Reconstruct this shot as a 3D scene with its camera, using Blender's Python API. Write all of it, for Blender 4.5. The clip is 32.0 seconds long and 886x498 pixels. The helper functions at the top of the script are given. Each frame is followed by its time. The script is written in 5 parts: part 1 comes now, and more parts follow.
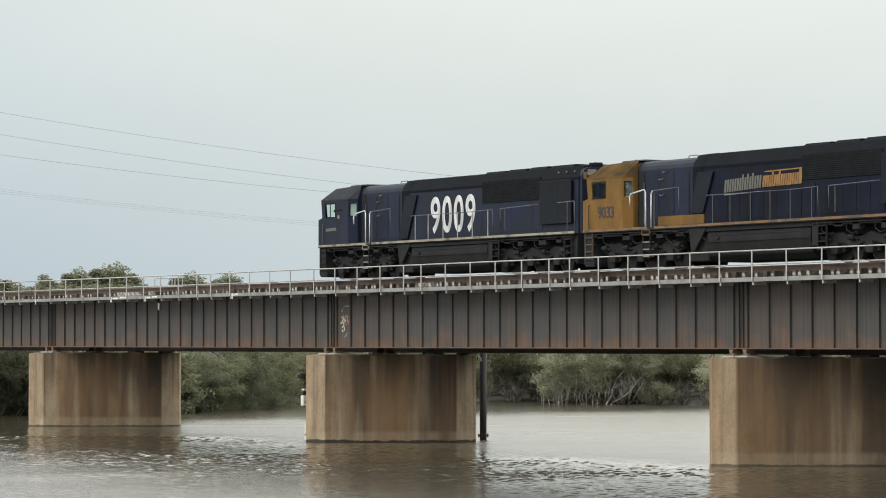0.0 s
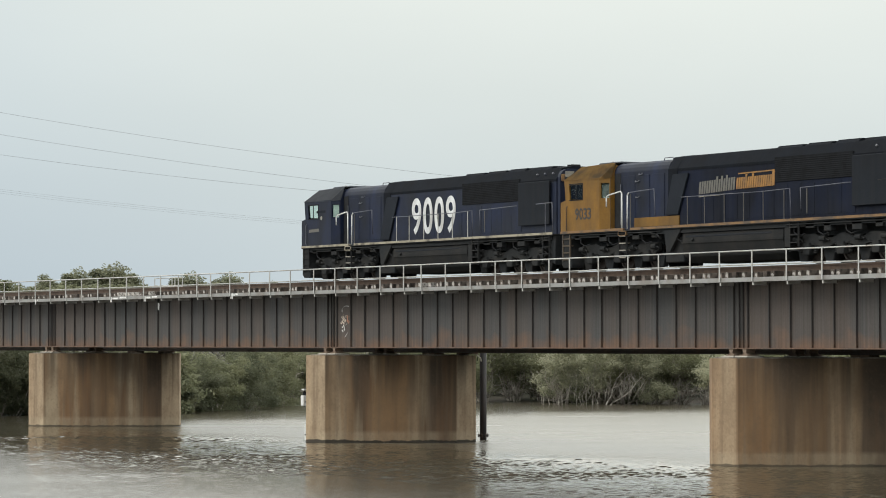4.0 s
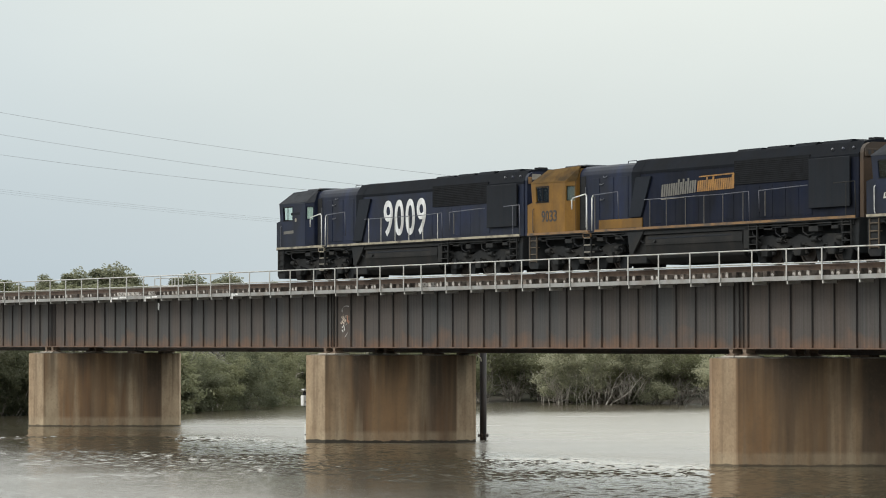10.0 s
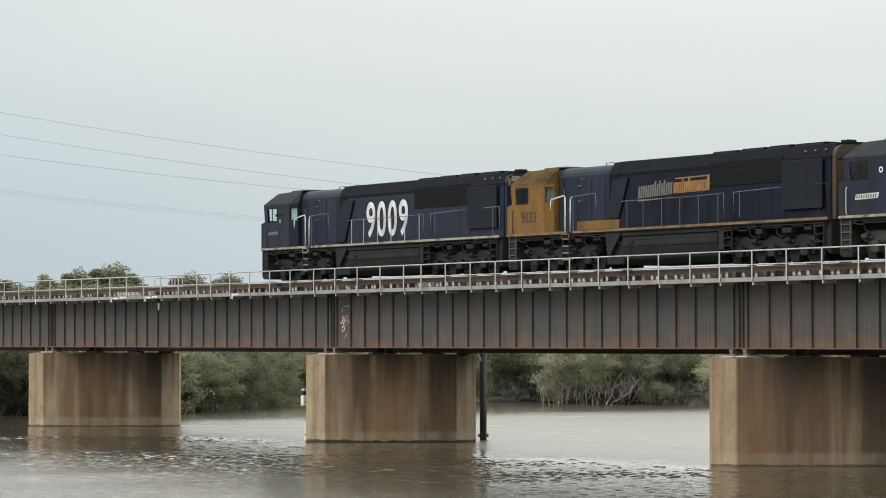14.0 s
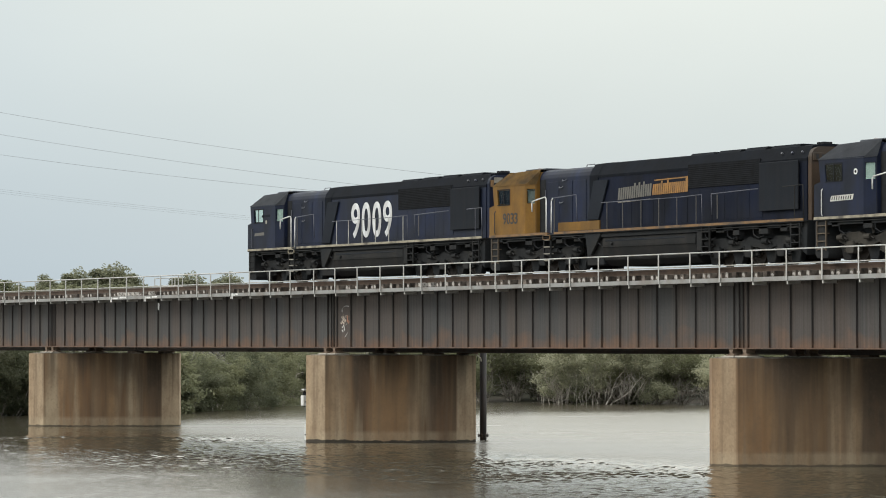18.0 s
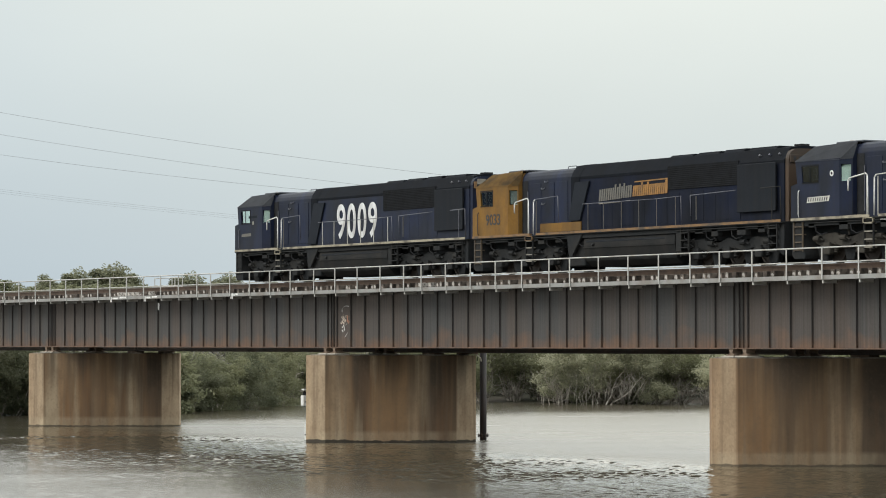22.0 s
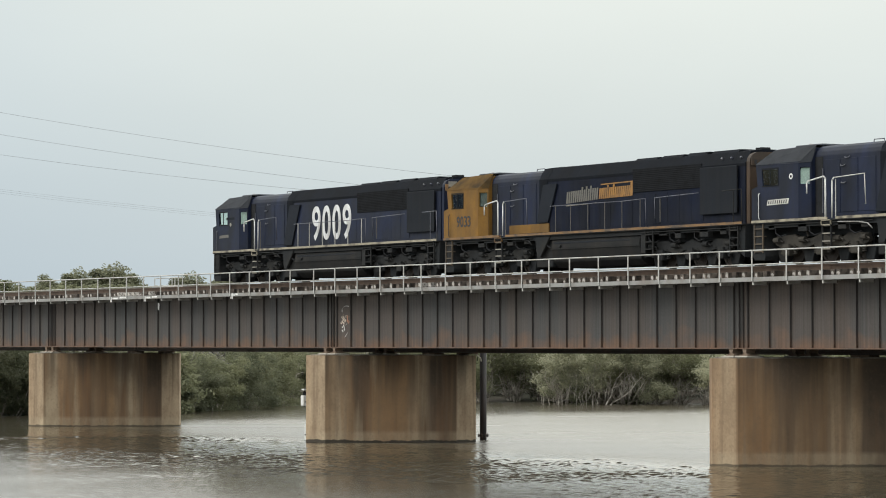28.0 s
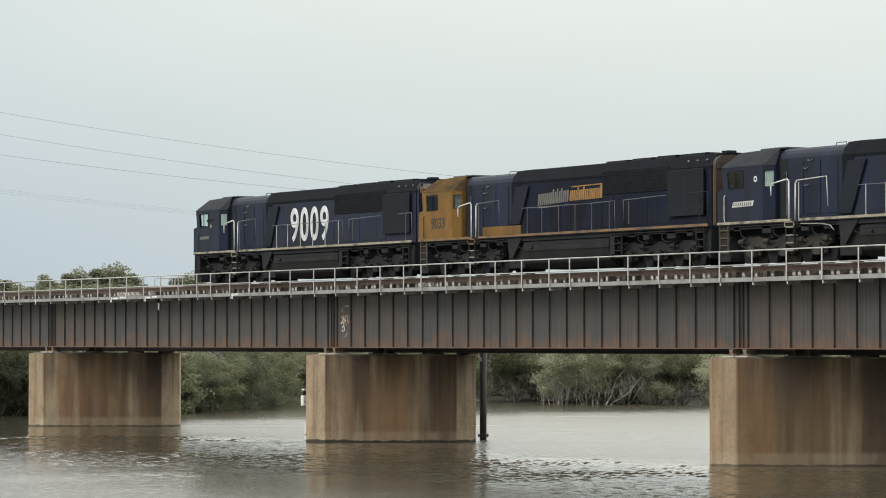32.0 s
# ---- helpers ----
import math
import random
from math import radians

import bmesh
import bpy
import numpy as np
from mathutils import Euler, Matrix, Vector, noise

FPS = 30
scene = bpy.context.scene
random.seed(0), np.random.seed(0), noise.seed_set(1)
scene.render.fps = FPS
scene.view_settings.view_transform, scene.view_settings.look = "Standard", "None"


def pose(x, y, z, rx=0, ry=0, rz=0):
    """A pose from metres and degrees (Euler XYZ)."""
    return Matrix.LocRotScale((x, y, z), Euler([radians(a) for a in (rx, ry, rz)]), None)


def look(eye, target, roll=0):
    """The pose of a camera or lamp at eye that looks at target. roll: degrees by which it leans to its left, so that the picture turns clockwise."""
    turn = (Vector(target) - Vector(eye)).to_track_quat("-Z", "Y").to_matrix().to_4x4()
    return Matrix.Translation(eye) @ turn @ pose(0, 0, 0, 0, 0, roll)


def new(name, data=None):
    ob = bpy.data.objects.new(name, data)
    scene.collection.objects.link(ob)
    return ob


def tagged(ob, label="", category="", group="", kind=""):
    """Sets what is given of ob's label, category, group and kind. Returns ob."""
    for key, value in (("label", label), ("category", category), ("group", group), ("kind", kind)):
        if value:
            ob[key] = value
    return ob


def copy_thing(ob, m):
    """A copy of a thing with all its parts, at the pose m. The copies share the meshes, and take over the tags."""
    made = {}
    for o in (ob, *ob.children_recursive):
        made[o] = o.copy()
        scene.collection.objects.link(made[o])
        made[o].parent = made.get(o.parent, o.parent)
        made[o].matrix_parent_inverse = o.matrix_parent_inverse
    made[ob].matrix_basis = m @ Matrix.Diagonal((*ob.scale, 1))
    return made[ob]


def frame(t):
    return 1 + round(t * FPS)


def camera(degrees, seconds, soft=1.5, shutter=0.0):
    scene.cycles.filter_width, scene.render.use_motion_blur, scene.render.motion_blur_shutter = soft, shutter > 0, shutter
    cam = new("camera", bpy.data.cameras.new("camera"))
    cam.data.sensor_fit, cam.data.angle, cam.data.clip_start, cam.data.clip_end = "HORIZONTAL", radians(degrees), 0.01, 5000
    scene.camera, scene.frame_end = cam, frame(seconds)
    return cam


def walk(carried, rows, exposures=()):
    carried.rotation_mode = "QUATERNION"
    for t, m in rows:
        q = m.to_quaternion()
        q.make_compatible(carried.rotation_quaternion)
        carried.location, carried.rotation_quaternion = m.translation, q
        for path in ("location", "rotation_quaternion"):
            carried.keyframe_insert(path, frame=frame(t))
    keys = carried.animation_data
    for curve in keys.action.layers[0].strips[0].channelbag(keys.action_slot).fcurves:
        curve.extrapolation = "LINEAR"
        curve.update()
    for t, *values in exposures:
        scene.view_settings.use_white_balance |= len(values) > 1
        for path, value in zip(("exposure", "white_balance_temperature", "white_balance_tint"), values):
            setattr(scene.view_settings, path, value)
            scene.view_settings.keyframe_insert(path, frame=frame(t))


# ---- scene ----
cam = camera(15.855, 32.0, soft=1.0)
EYE = Vector((0.0, -68.03, 4.42))
TURN, TILT = radians(30.10), radians(1.689)
AIM = Vector((-math.cos(TURN) * math.cos(TILT), math.sin(TURN) * math.cos(TILT), math.sin(TILT)))
VIEW = look(EYE, EYE + AIM * 100)
walk(cam, [(0.0, VIEW), (32.0, VIEW)])

# ---- world and sun: a high overcast, brighter overhead ----
SUN_ELEV, SUN_AZ = radians(42), radians(238)      # azimuth of the soft sun, measured from +x towards +y


GLOW = Vector((-0.78, 0.55, 0.20)).normalized()


def make_world():
    w = bpy.data.worlds.new("overcast_sky")
    w.use_nodes = True
    scene.world = w
    nt = w.node_tree
    nt.nodes.clear()
    N, L = nt.nodes.new, nt.links.new
    out, bg = N("ShaderNodeOutputWorld"), N("ShaderNodeBackground")
    sky = N("ShaderNodeTexSky")
    sky.sky_type, sky.sun_disc = "NISHITA", False
    sky.sun_elevation, sky.sun_rotation = SUN_ELEV, math.pi / 2 - SUN_AZ
    sky.dust_density, sky.air_density = 4.0, 1.0
    dim = N("ShaderNodeVectorMath")
    dim.operation = "SCALE"
    dim.inputs["Scale"].default_value = 0.10
    L(sky.outputs[0], dim.inputs[0])
    # cloud cover: grows brighter with height, mottled at a large scale
    co = N("ShaderNodeTexCoord")
    sep = N("ShaderNodeSeparateXYZ")
    L(co.outputs["Generated"], sep.inputs[0])
    ramp = N("ShaderNodeValToRGB")
    el = ramp.color_ramp.elements
    el[0].position, el[0].color = 0.0, (0.51, 0.60, 0.66, 1)
    el[1].position, el[1].color = 0.13, (0.73, 0.80, 0.80, 1)
    e = el.new(0.05)
    e.color = (0.565, 0.65, 0.69, 1)
    e = el.new(0.165)
    e.color = (1.30, 1.37, 1.34, 1)
    e = el.new(0.25)
    e.color = (1.56, 1.63, 1.59, 1)
    e = el.new(0.7)
    e.color = (1.6, 1.65, 1.62, 1)
    L(sep.outputs["Z"], ramp.inputs[0])
    ns = N("ShaderNodeTexNoise")
    ns.inputs["Scale"].default_value, ns.inputs["Detail"].default_value = 5.0, 4.0
    st = N("ShaderNodeVectorMath")
    st.operation = "MULTIPLY"
    st.inputs[1].default_value = (1, 1, 3)
    L(co.outputs["Generated"], st.inputs[0])
    L(st.outputs[0], ns.inputs["Vector"])
    mr = N("ShaderNodeMapRange")
    mr.inputs["To Min"].default_value, mr.inputs["To Max"].default_value = 0.93, 1.07
    L(ns.outputs[0], mr.inputs["Value"])
    cl = N("ShaderNodeVectorMath")
    cl.operation = "SCALE"
    L(ramp.outputs[0], cl.inputs[0])
    L(mr.outputs[0], cl.inputs["Scale"])
    # the thin part of the cover, before the hidden sun, glows warmer
    dot = N("ShaderNodeVectorMath")
    dot.operation = "DOT_PRODUCT"
    L(co.outputs["Generated"], dot.inputs[0])
    dot.inputs[1].default_value = GLOW
    gl = N("ShaderNodeMapRange")
    gl.interpolation_type = "SMOOTHSTEP"
    gl.inputs["From Min"].default_value, gl.inputs["From Max"].default_value = 0.955, 1.0
    L(dot.outputs["Value"], gl.inputs["Value"])
    warm = N("ShaderNodeMix")
    warm.data_type = "RGBA"
    warm.inputs["A"].default_value = (1, 1, 1, 1)
    warm.inputs["B"].default_value = (1.22, 1.16, 1.08, 1)
    L(gl.outputs[0], warm.inputs["Factor"])
    lit = N("ShaderNodeVectorMath")
    lit.operation = "MULTIPLY"
    L(cl.outputs[0], lit.inputs[0])
    L(warm.outputs["Result"], lit.inputs[1])
    mix = N("ShaderNodeMix")
    mix.data_type = "RGBA"
    mix.inputs["Factor"].default_value = 0.9
    L(dim.outputs[0], mix.inputs["A"])
    L(lit.outputs[0], mix.inputs["B"])
    L(mix.outputs["Result"], bg.inputs["Color"])
    bg.inputs["Strength"].default_value = 1.06
    L(bg.outputs[0], out.inputs["Surface"])


make_world()
sun = new("sun", bpy.data.lights.new("sun", "SUN"))
sun.data.energy, sun.data.angle, sun.data.color = 1.45, radians(30), (1.0, 0.96, 0.88)
sun.matrix_world = look(
    (math.cos(SUN_AZ) * math.cos(SUN_ELEV) * 100, math.sin(SUN_AZ) * math.cos(SUN_ELEV) * 100, math.sin(SUN_ELEV) * 100), (0, 0, 0))
scene.view_settings.exposure = 0.0


# ---- materials ----
def material(name, colour, rough=0.6, metal=0.0, dirt=None, amount=0.5, scale=1.5, streak=1.0, grain=20.0, bump=0.15,
             island=0.0, dist=0.01, low=0.45, high=0.65, spec=0.5):
    """A surface with stains (dirt colour, streak < 1 draws them out upright), fine grain and relief."""
    m = bpy.data.materials.new(name)
    m.use_nodes = True
    nt = m.node_tree
    N, L = nt.nodes.new, nt.links.new
    b = nt.nodes["Principled BSDF"]
    b.inputs["Roughness"].default_value, b.inputs["Metallic"].default_value = rough, metal
    b.inputs["Specular IOR Level"].default_value = spec
    co = N("ShaderNodeTexCoord")
    mp = N("ShaderNodeMapping")
    mp.inputs["Scale"].default_value = (1, 1, streak)
    L(co.outputs["Object"], mp.inputs[0])
    n1, n2 = N("ShaderNodeTexNoise"), N("ShaderNodeTexNoise")
    n1.inputs["Scale"].default_value, n1.inputs["Detail"].default_value = scale, 5
    n2.inputs["Scale"].default_value, n2.inputs["Detail"].default_value = grain, 3
    L(mp.outputs[0], n1.inputs["Vector"])
    L(co.outputs["Object"], n2.inputs["Vector"])
    r = N("ShaderNodeMapRange")
    r.inputs["From Min"].default_value, r.inputs["From Max"].default_value = low, high
    r.inputs["To Max"].default_value = amount
    L(n1.outputs[0], r.inputs["Value"])
    mx = N("ShaderNodeMix")
    mx.data_type = "RGBA"
    mx.inputs["A"].default_value = (*colour, 1)
    mx.inputs["B"].default_value = (*(dirt or [c * 0.55 for c in colour]), 1)
    L(r.outputs[0], mx.inputs["Factor"])
    g = N("ShaderNodeMapRange")
    g.inputs["To Min"].default_value, g.inputs["To Max"].default_value = 0.78, 1.22
    L(n2.outputs[0], g.inputs["Value"])
    v = N("ShaderNodeVectorMath")
    v.operation = "SCALE"
    L(mx.outputs["Result"], v.inputs[0])
    L(g.outputs[0], v.inputs["Scale"])
    last = v.outputs[0]
    if island:
        geo, inf = N("ShaderNodeNewGeometry"), N("ShaderNodeObjectInfo")
        ad = N("ShaderNodeMath")
        L(geo.outputs["Random Per Island"], ad.inputs[0])
        L(inf.outputs["Random"], ad.inputs[1])
        k = N("ShaderNodeMapRange")
        k.inputs["From Max"].default_value = 2.0
        k.inputs["To Min"].default_value, k.inputs["To Max"].default_value = 1 - island, 1 + island
        L(ad.outputs[0], k.inputs["Value"])
        v2 = N("ShaderNodeVectorMath")
        v2.operation = "SCALE"
        L(last, v2.inputs[0])
        L(k.outputs[0], v2.inputs["Scale"])
        last = v2.outputs[0]
    L(last, b.inputs["Base Color"])
    if bump:
        bp = N("ShaderNodeBump")
        bp.inputs["Strength"].default_value, bp.inputs["Distance"].default_value = bump, dist
        L(n2.outputs[0], bp.inputs["Height"])
        L(bp.outputs[0], b.inputs["Normal"])
    return m


def glass_material(name, tint, rough=0.03):
    m = bpy.data.materials.new(name)
    m.use_nodes = True
    b = m.node_tree.nodes["Principled BSDF"]
    b.inputs["Base Color"].default_value = (*tint, 1)
    b.inputs["Transmission Weight"].default_value = 1.0
    b.inputs["Roughness"].default_value, b.inputs["IOR"].default_value = rough, 1.1
    return m


def girder_material():
    """Weathered grey paint, rusting upwards from the bottom flange, with upright runs."""
    m = material("girder_paint", (0.052, 0.051, 0.051), 0.75, 0.0, (0.074, 0.057, 0.048), 0.9, 0.55, 0.12, 12, 0.25, low=0.38, high=0.64)
    nt = m.node_tree
    N, L = nt.nodes.new, nt.links.new
    b = nt.nodes["Principled BSDF"]
    old = b.inputs["Base Color"].links[0].from_socket
    co, sep = N("ShaderNodeTexCoord"), N("ShaderNodeSeparateXYZ")
    L(co.outputs["Object"], sep.inputs[0])
    ns = N("ShaderNodeTexNoise")
    ns.inputs["Scale"].default_value, ns.inputs["Detail"].default_value = 0.9, 5
    L(co.outputs["Object"], ns.inputs["Vector"])
    ad = N("ShaderNodeMath")
    ad.operation = "MULTIPLY_ADD"
    L(ns.outputs[0], ad.inputs[0])
    ad.inputs[1].default_value = -2.4
    L(sep.outputs["Z"], ad.inputs[2])
    r = N("ShaderNodeMapRange")
    r.inputs["From Min"].default_value, r.inputs["From Max"].default_value = 4.0 - 1.2, 4.8 - 1.2
    r.inputs["To Min"].default_value, r.inputs["To Max"].default_value = 0.62, 0.0
    L(ad.outputs[0], r.inputs["Value"])
    mx = N("ShaderNodeMix")
    mx.data_type = "RGBA"
    L(r.outputs[0], mx.inputs["Factor"])
    L(old, mx.inputs["A"])
    mx.inputs["B"].default_value = (0.17, 0.084, 0.040, 1)
    # fine upright wash lines, and panels that weathered differently
    mp, ln, fl = N("ShaderNodeMapping"), N("ShaderNodeTexNoise"), N("ShaderNodeMapRange")
    mp.inputs["Scale"].default_value = (1, 1, 0.02)
    L(co.outputs["Object"], mp.inputs[0])
    ln.inputs["Scale"].default_value, ln.inputs["Detail"].default_value = 9.0, 6
    L(mp.outputs[0], ln.inputs["Vector"])
    fl.inputs["From Min"].default_value, fl.inputs["From Max"].default_value = 0.3, 0.7
    fl.inputs["To Min"].default_value, fl.inputs["To Max"].default_value = 0.72, 1.28
    L(ln.outputs[0], fl.inputs["Value"])
    wash = N("ShaderNodeVectorMath")
    wash.operation = "SCALE"
    L(mx.outputs["Result"], wash.inputs[0])
    L(fl.outputs[0], wash.inputs["Scale"])
    L(wash.outputs[0], b.inputs["Base Color"])
    return m


def concrete_material(nose=0.0, tide=0.92, end=5.5):
    """Old river-pier concrete: noses and far chamfer left pale to paint in their brighter light, brown and black runs
    down the long faces, a tide band at the water.
    """
    m = material("pier_concrete", (0.49, 0.378, 0.252), 0.9, 0, (0.33, 0.24, 0.155), 0.8, 0.9, 0.25, 9, 0.3, 0, 0.02, 0.40, 0.66)
    nt = m.node_tree
    N, L = nt.nodes.new, nt.links.new
    b = nt.nodes["Principled BSDF"]
    last = b.inputs["Base Color"].links[0].from_socket
    co = N("ShaderNodeTexCoord")
    sep = N("ShaderNodeSeparateXYZ")
    L(co.outputs["Object"], sep.inputs[0])
    along = N("ShaderNodeVectorMath")
    along.operation = "DOT_PRODUCT"
    along.inputs[1].default_value = (math.sin(TURN), math.cos(TURN), 0)
    L(co.outputs["Object"], along.inputs[0])

    def ranged(sock, a, b0, lo, hi):
        r = N("ShaderNodeMapRange")
        r.inputs["From Min"].default_value, r.inputs["From Max"].default_value = a, b0
        r.inputs["To Min"].default_value, r.inputs["To Max"].default_value = lo, hi
        L(sock, r.inputs["Value"])
        return r.outputs[0]

    def times(p, q):
        n = N("ShaderNodeMath")
        n.operation = "MULTIPLY"
        L(p, n.inputs[0])
        L(q, n.inputs[1])
        return n.outputs[0]

    def runs(scale, stretch, a, b0, hi, detail=4, shift=0.0):
        mp, n = N("ShaderNodeMapping"), N("ShaderNodeTexNoise")
        mp.inputs["Scale"].default_value, mp.inputs["Location"].default_value = (1, 1, stretch), (shift, shift * 0.7, 0)
        L(pos.outputs[0], mp.inputs[0])
        n.inputs["Scale"].default_value, n.inputs["Detail"].default_value = scale, detail
        L(mp.outputs[0], n.inputs["Vector"])
        return ranged(n.outputs[0], a, b0, 0.0, hi)

    def tint(factor, colour):
        mx = N("ShaderNodeMix")
        mx.data_type = "RGBA"
        L(factor, mx.inputs["Factor"])
        L(last, mx.inputs["A"])
        mx.inputs["B"].default_value = (*colour, 1)
        return mx.outputs["Result"]
    # each pier has its own runs
    inf, pos = N("ShaderNodeObjectInfo"), N("ShaderNodeVectorMath")
    pos.operation = "MULTIPLY_ADD"
    L(inf.outputs["Location"], pos.inputs[0])
    pos.inputs[1].default_value = (1, 1, 0)
    L(co.outputs["Object"], pos.inputs[2])
    # stain mask; its sharp ends also paint the brighter light on nose and far chamfer
    face = times(ranged(along.outputs["Value"], -0.36, -0.30, nose, 1.0), ranged(along.outputs["Value"], end - 0.03, end + 0.03, 1.0, 0.12))
    last = tint(times(ranged(along.outputs["Value"], -1.10, -0.70, 0.25 + nose, 0.0), runs(1.5, 0.15, 0.25, 0.55, 1.0, 6, 53.0)), (0.27, 0.155, 0.080))
    last = tint(times(face, runs(0.5, 0.12, 0.15, 0.50, 0.88, 6)), (0.205, 0.117, 0.054))
    last = tint(times(face, runs(0.8, 0.07, 0.47, 0.60, 0.78, 6, 3.0)), (0.070, 0.047, 0.030))
    last = tint(times(face, runs(0.9, 0.10, 0.47, 0.66, 0.50, 6, 7.0)), (0.26, 0.130, 0.056))
    last = tint(times(face, runs(0.9, 0.07, 0.52, 0.62, 0.75, 6, 11.0)), (0.43, 0.34, 0.23))
    # water from the second line's deck runs down before the far chamfer, with a washed strip beside it
    drain = times(ranged(along.outputs["Value"], end - 1.45, end - 1.15, 0.0, 1.0), ranged(along.outputs["Value"], end - 0.05, end, 1.0, 0.0))
    last = tint(times(drain, times(runs(1.6, 0.05, 0.30, 0.55, 0.88, 5, 61.0), ranged(sep.outputs["Z"], -0.2, 2.4, 0.55, 1.0))), (0.068, 0.050, 0.036))
    strip = times(ranged(along.outputs["Value"], end - 2.6, end - 2.4, 0.0, 1.0), ranged(along.outputs["Value"], end - 1.6, end - 1.4, 1.0, 0.0))
    last = tint(times(strip, runs(2.2, 0.05, 0.42, 0.60, 0.38, 5, 67.0)), (0.34, 0.27, 0.185))
    last = tint(runs(4.5, 0.04, 0.50, 0.68, 0.5, 5, 19.0), (0.16, 0.11, 0.07))
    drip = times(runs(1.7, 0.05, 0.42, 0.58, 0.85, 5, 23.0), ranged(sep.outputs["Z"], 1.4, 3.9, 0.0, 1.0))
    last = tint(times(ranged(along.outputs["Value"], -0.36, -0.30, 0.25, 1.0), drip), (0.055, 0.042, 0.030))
    n = N("ShaderNodeTexNoise")
    n.inputs["Scale"].default_value = 2.5
    n.inputs["Detail"].default_value = 5
    L(co.outputs["Object"], n.inputs["Vector"])
    ad = N("ShaderNodeMath")
    ad.operation = "MULTIPLY_ADD"
    L(n.outputs[0], ad.inputs[0])
    ad.inputs[1].default_value = -0.25 if tide > 0.9 else -0.16
    L(sep.outputs["Z"], ad.inputs[2])
    last = tint(runs(1.6, 0.7, 0.47, 0.68, 0.40, 8, 37.0), (0.15, 0.095, 0.055))
    # washed by the tide, paler and greyer near the water; darker blotches high up on the long faces
    last = tint(times(runs(2.0, 0.3, 0.25, 0.6, 1.0, 6, 41.0), ranged(sep.outputs["Z"], 0.40, 0.56, 0.38, 0.0)), (0.43, 0.35, 0.24))
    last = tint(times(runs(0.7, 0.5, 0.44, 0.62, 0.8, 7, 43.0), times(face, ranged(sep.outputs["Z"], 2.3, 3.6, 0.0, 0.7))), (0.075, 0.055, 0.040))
    last = tint(runs(9.0, 0.8, 0.52, 0.75, 0.35, 4, 47.0), (0.14, 0.10, 0.065))
    last = tint(ranged(ad.outputs[0], -0.03, 0.0, tide, 0.0), (0.022, 0.020, 0.016))
    L(last, b.inputs["Base Color"])
    return m


def water_material():
    """Brown tidal water under a light wind: a skin of tiny ripples that scatters the sky, with smoother and rougher lanes."""
    m = bpy.data.materials.new("river_water")
    m.use_nodes = True
    nt = m.node_tree
    N, L = nt.nodes.new, nt.links.new
    b = nt.nodes["Principled BSDF"]
    b.inputs["Base Color"].default_value = (0.076, 0.065, 0.044, 1)
    b.inputs["IOR"].default_value = 1.6
    geo = N("ShaderNodeNewGeometry")

    def field(scale, wide, deep, detail=2.0):
        """Noise drawn out across the stream (wide) and along it (deep)."""
        mp = N("ShaderNodeMapping")
        mp.vector_type = "TEXTURE"
        mp.inputs["Rotation"].default_value = (0, 0, math.pi / 2 - TURN)
        mp.inputs["Scale"].default_value = (wide, deep, 1)
        L(geo.outputs["Position"], mp.inputs[0])
        n = N("ShaderNodeTexNoise")
        n.inputs["Scale"].default_value, n.inputs["Detail"].default_value = scale, detail
        L(mp.outputs[0], n.inputs["Vector"])
        return n.outputs[0]
    lane = N("ShaderNodeMapRange")
    lane.inputs["From Min"].default_value, lane.inputs["From Max"].default_value = 0.38, 0.62
    lane.inputs["To Min"].default_value, lane.inputs["To Max"].default_value = WATER_ROUGH[0], WATER_ROUGH[1]
    L(field(0.10, 1.5, 0.6, 3.0), lane.inputs["Value"])
    # the bridge shelters the reach before it from the wind
    sep, lee, open_reach = N("ShaderNodeSeparateXYZ"), N("ShaderNodeMapRange"), N("ShaderNodeMapRange")
    most, mul = N("ShaderNodeMath"), N("ShaderNodeMath")
    mul.operation, most.operation = "MULTIPLY", "MAXIMUM"
    L(geo.outputs["Position"], sep.inputs[0])
    lee.inputs["From Min"].default_value, lee.inputs["From Max"].default_value = -3.6, 0.0
    lee.inputs["To Min"].default_value, lee.inputs["To Max"].default_value = 0.25, 1.0
    L(sep.outputs["Y"], lee.inputs["Value"])
    open_reach.inputs["From Min"].default_value, open_reach.inputs["From Max"].default_value = -28.0, -13.0
    open_reach.inputs["To Min"].default_value, open_reach.inputs["To Max"].default_value = 0.80, 0.25
    L(sep.outputs["Y"], open_reach.inputs["Value"])
    L(lee.outputs[0], most.inputs[0])
    L(open_reach.outputs[0], most.inputs[1])
    L(lane.outputs[0], mul.inputs[0])
    L(most.outputs[0], mul.inputs[1])
    # the trees on the far bank shelter the water below them
    bank, calm, last = N("ShaderNodeVectorMath"), N("ShaderNodeMapRange"), N("ShaderNodeMath")
    bank.operation, last.operation = "DOT_PRODUCT", "MULTIPLY"
    c, q = math.cos(TURN), math.sin(TURN)
    bank.inputs[1].default_value = (-c - 0.95 * q, q - 0.95 * c, 0)
    L(geo.outputs["Position"], bank.inputs[0])
    edge = 218.0 + EYE.y * (q - 0.95 * c)
    calm.inputs["From Min"].default_value, calm.inputs["From Max"].default_value = edge - 34.0, edge - 18.0
    calm.inputs["To Min"].default_value, calm.inputs["To Max"].default_value = 1.0, 0.5
    L(bank.outputs["Value"], calm.inputs["Value"])
    L(mul.outputs[0], last.inputs[0])
    L(calm.outputs[0], last.inputs[1])
    L(last.outputs[0], b.inputs["Roughness"])
    bp = N("ShaderNodeBump")
    bp.inputs["Distance"].default_value, bp.inputs["Strength"].default_value = 0.03, 0.8
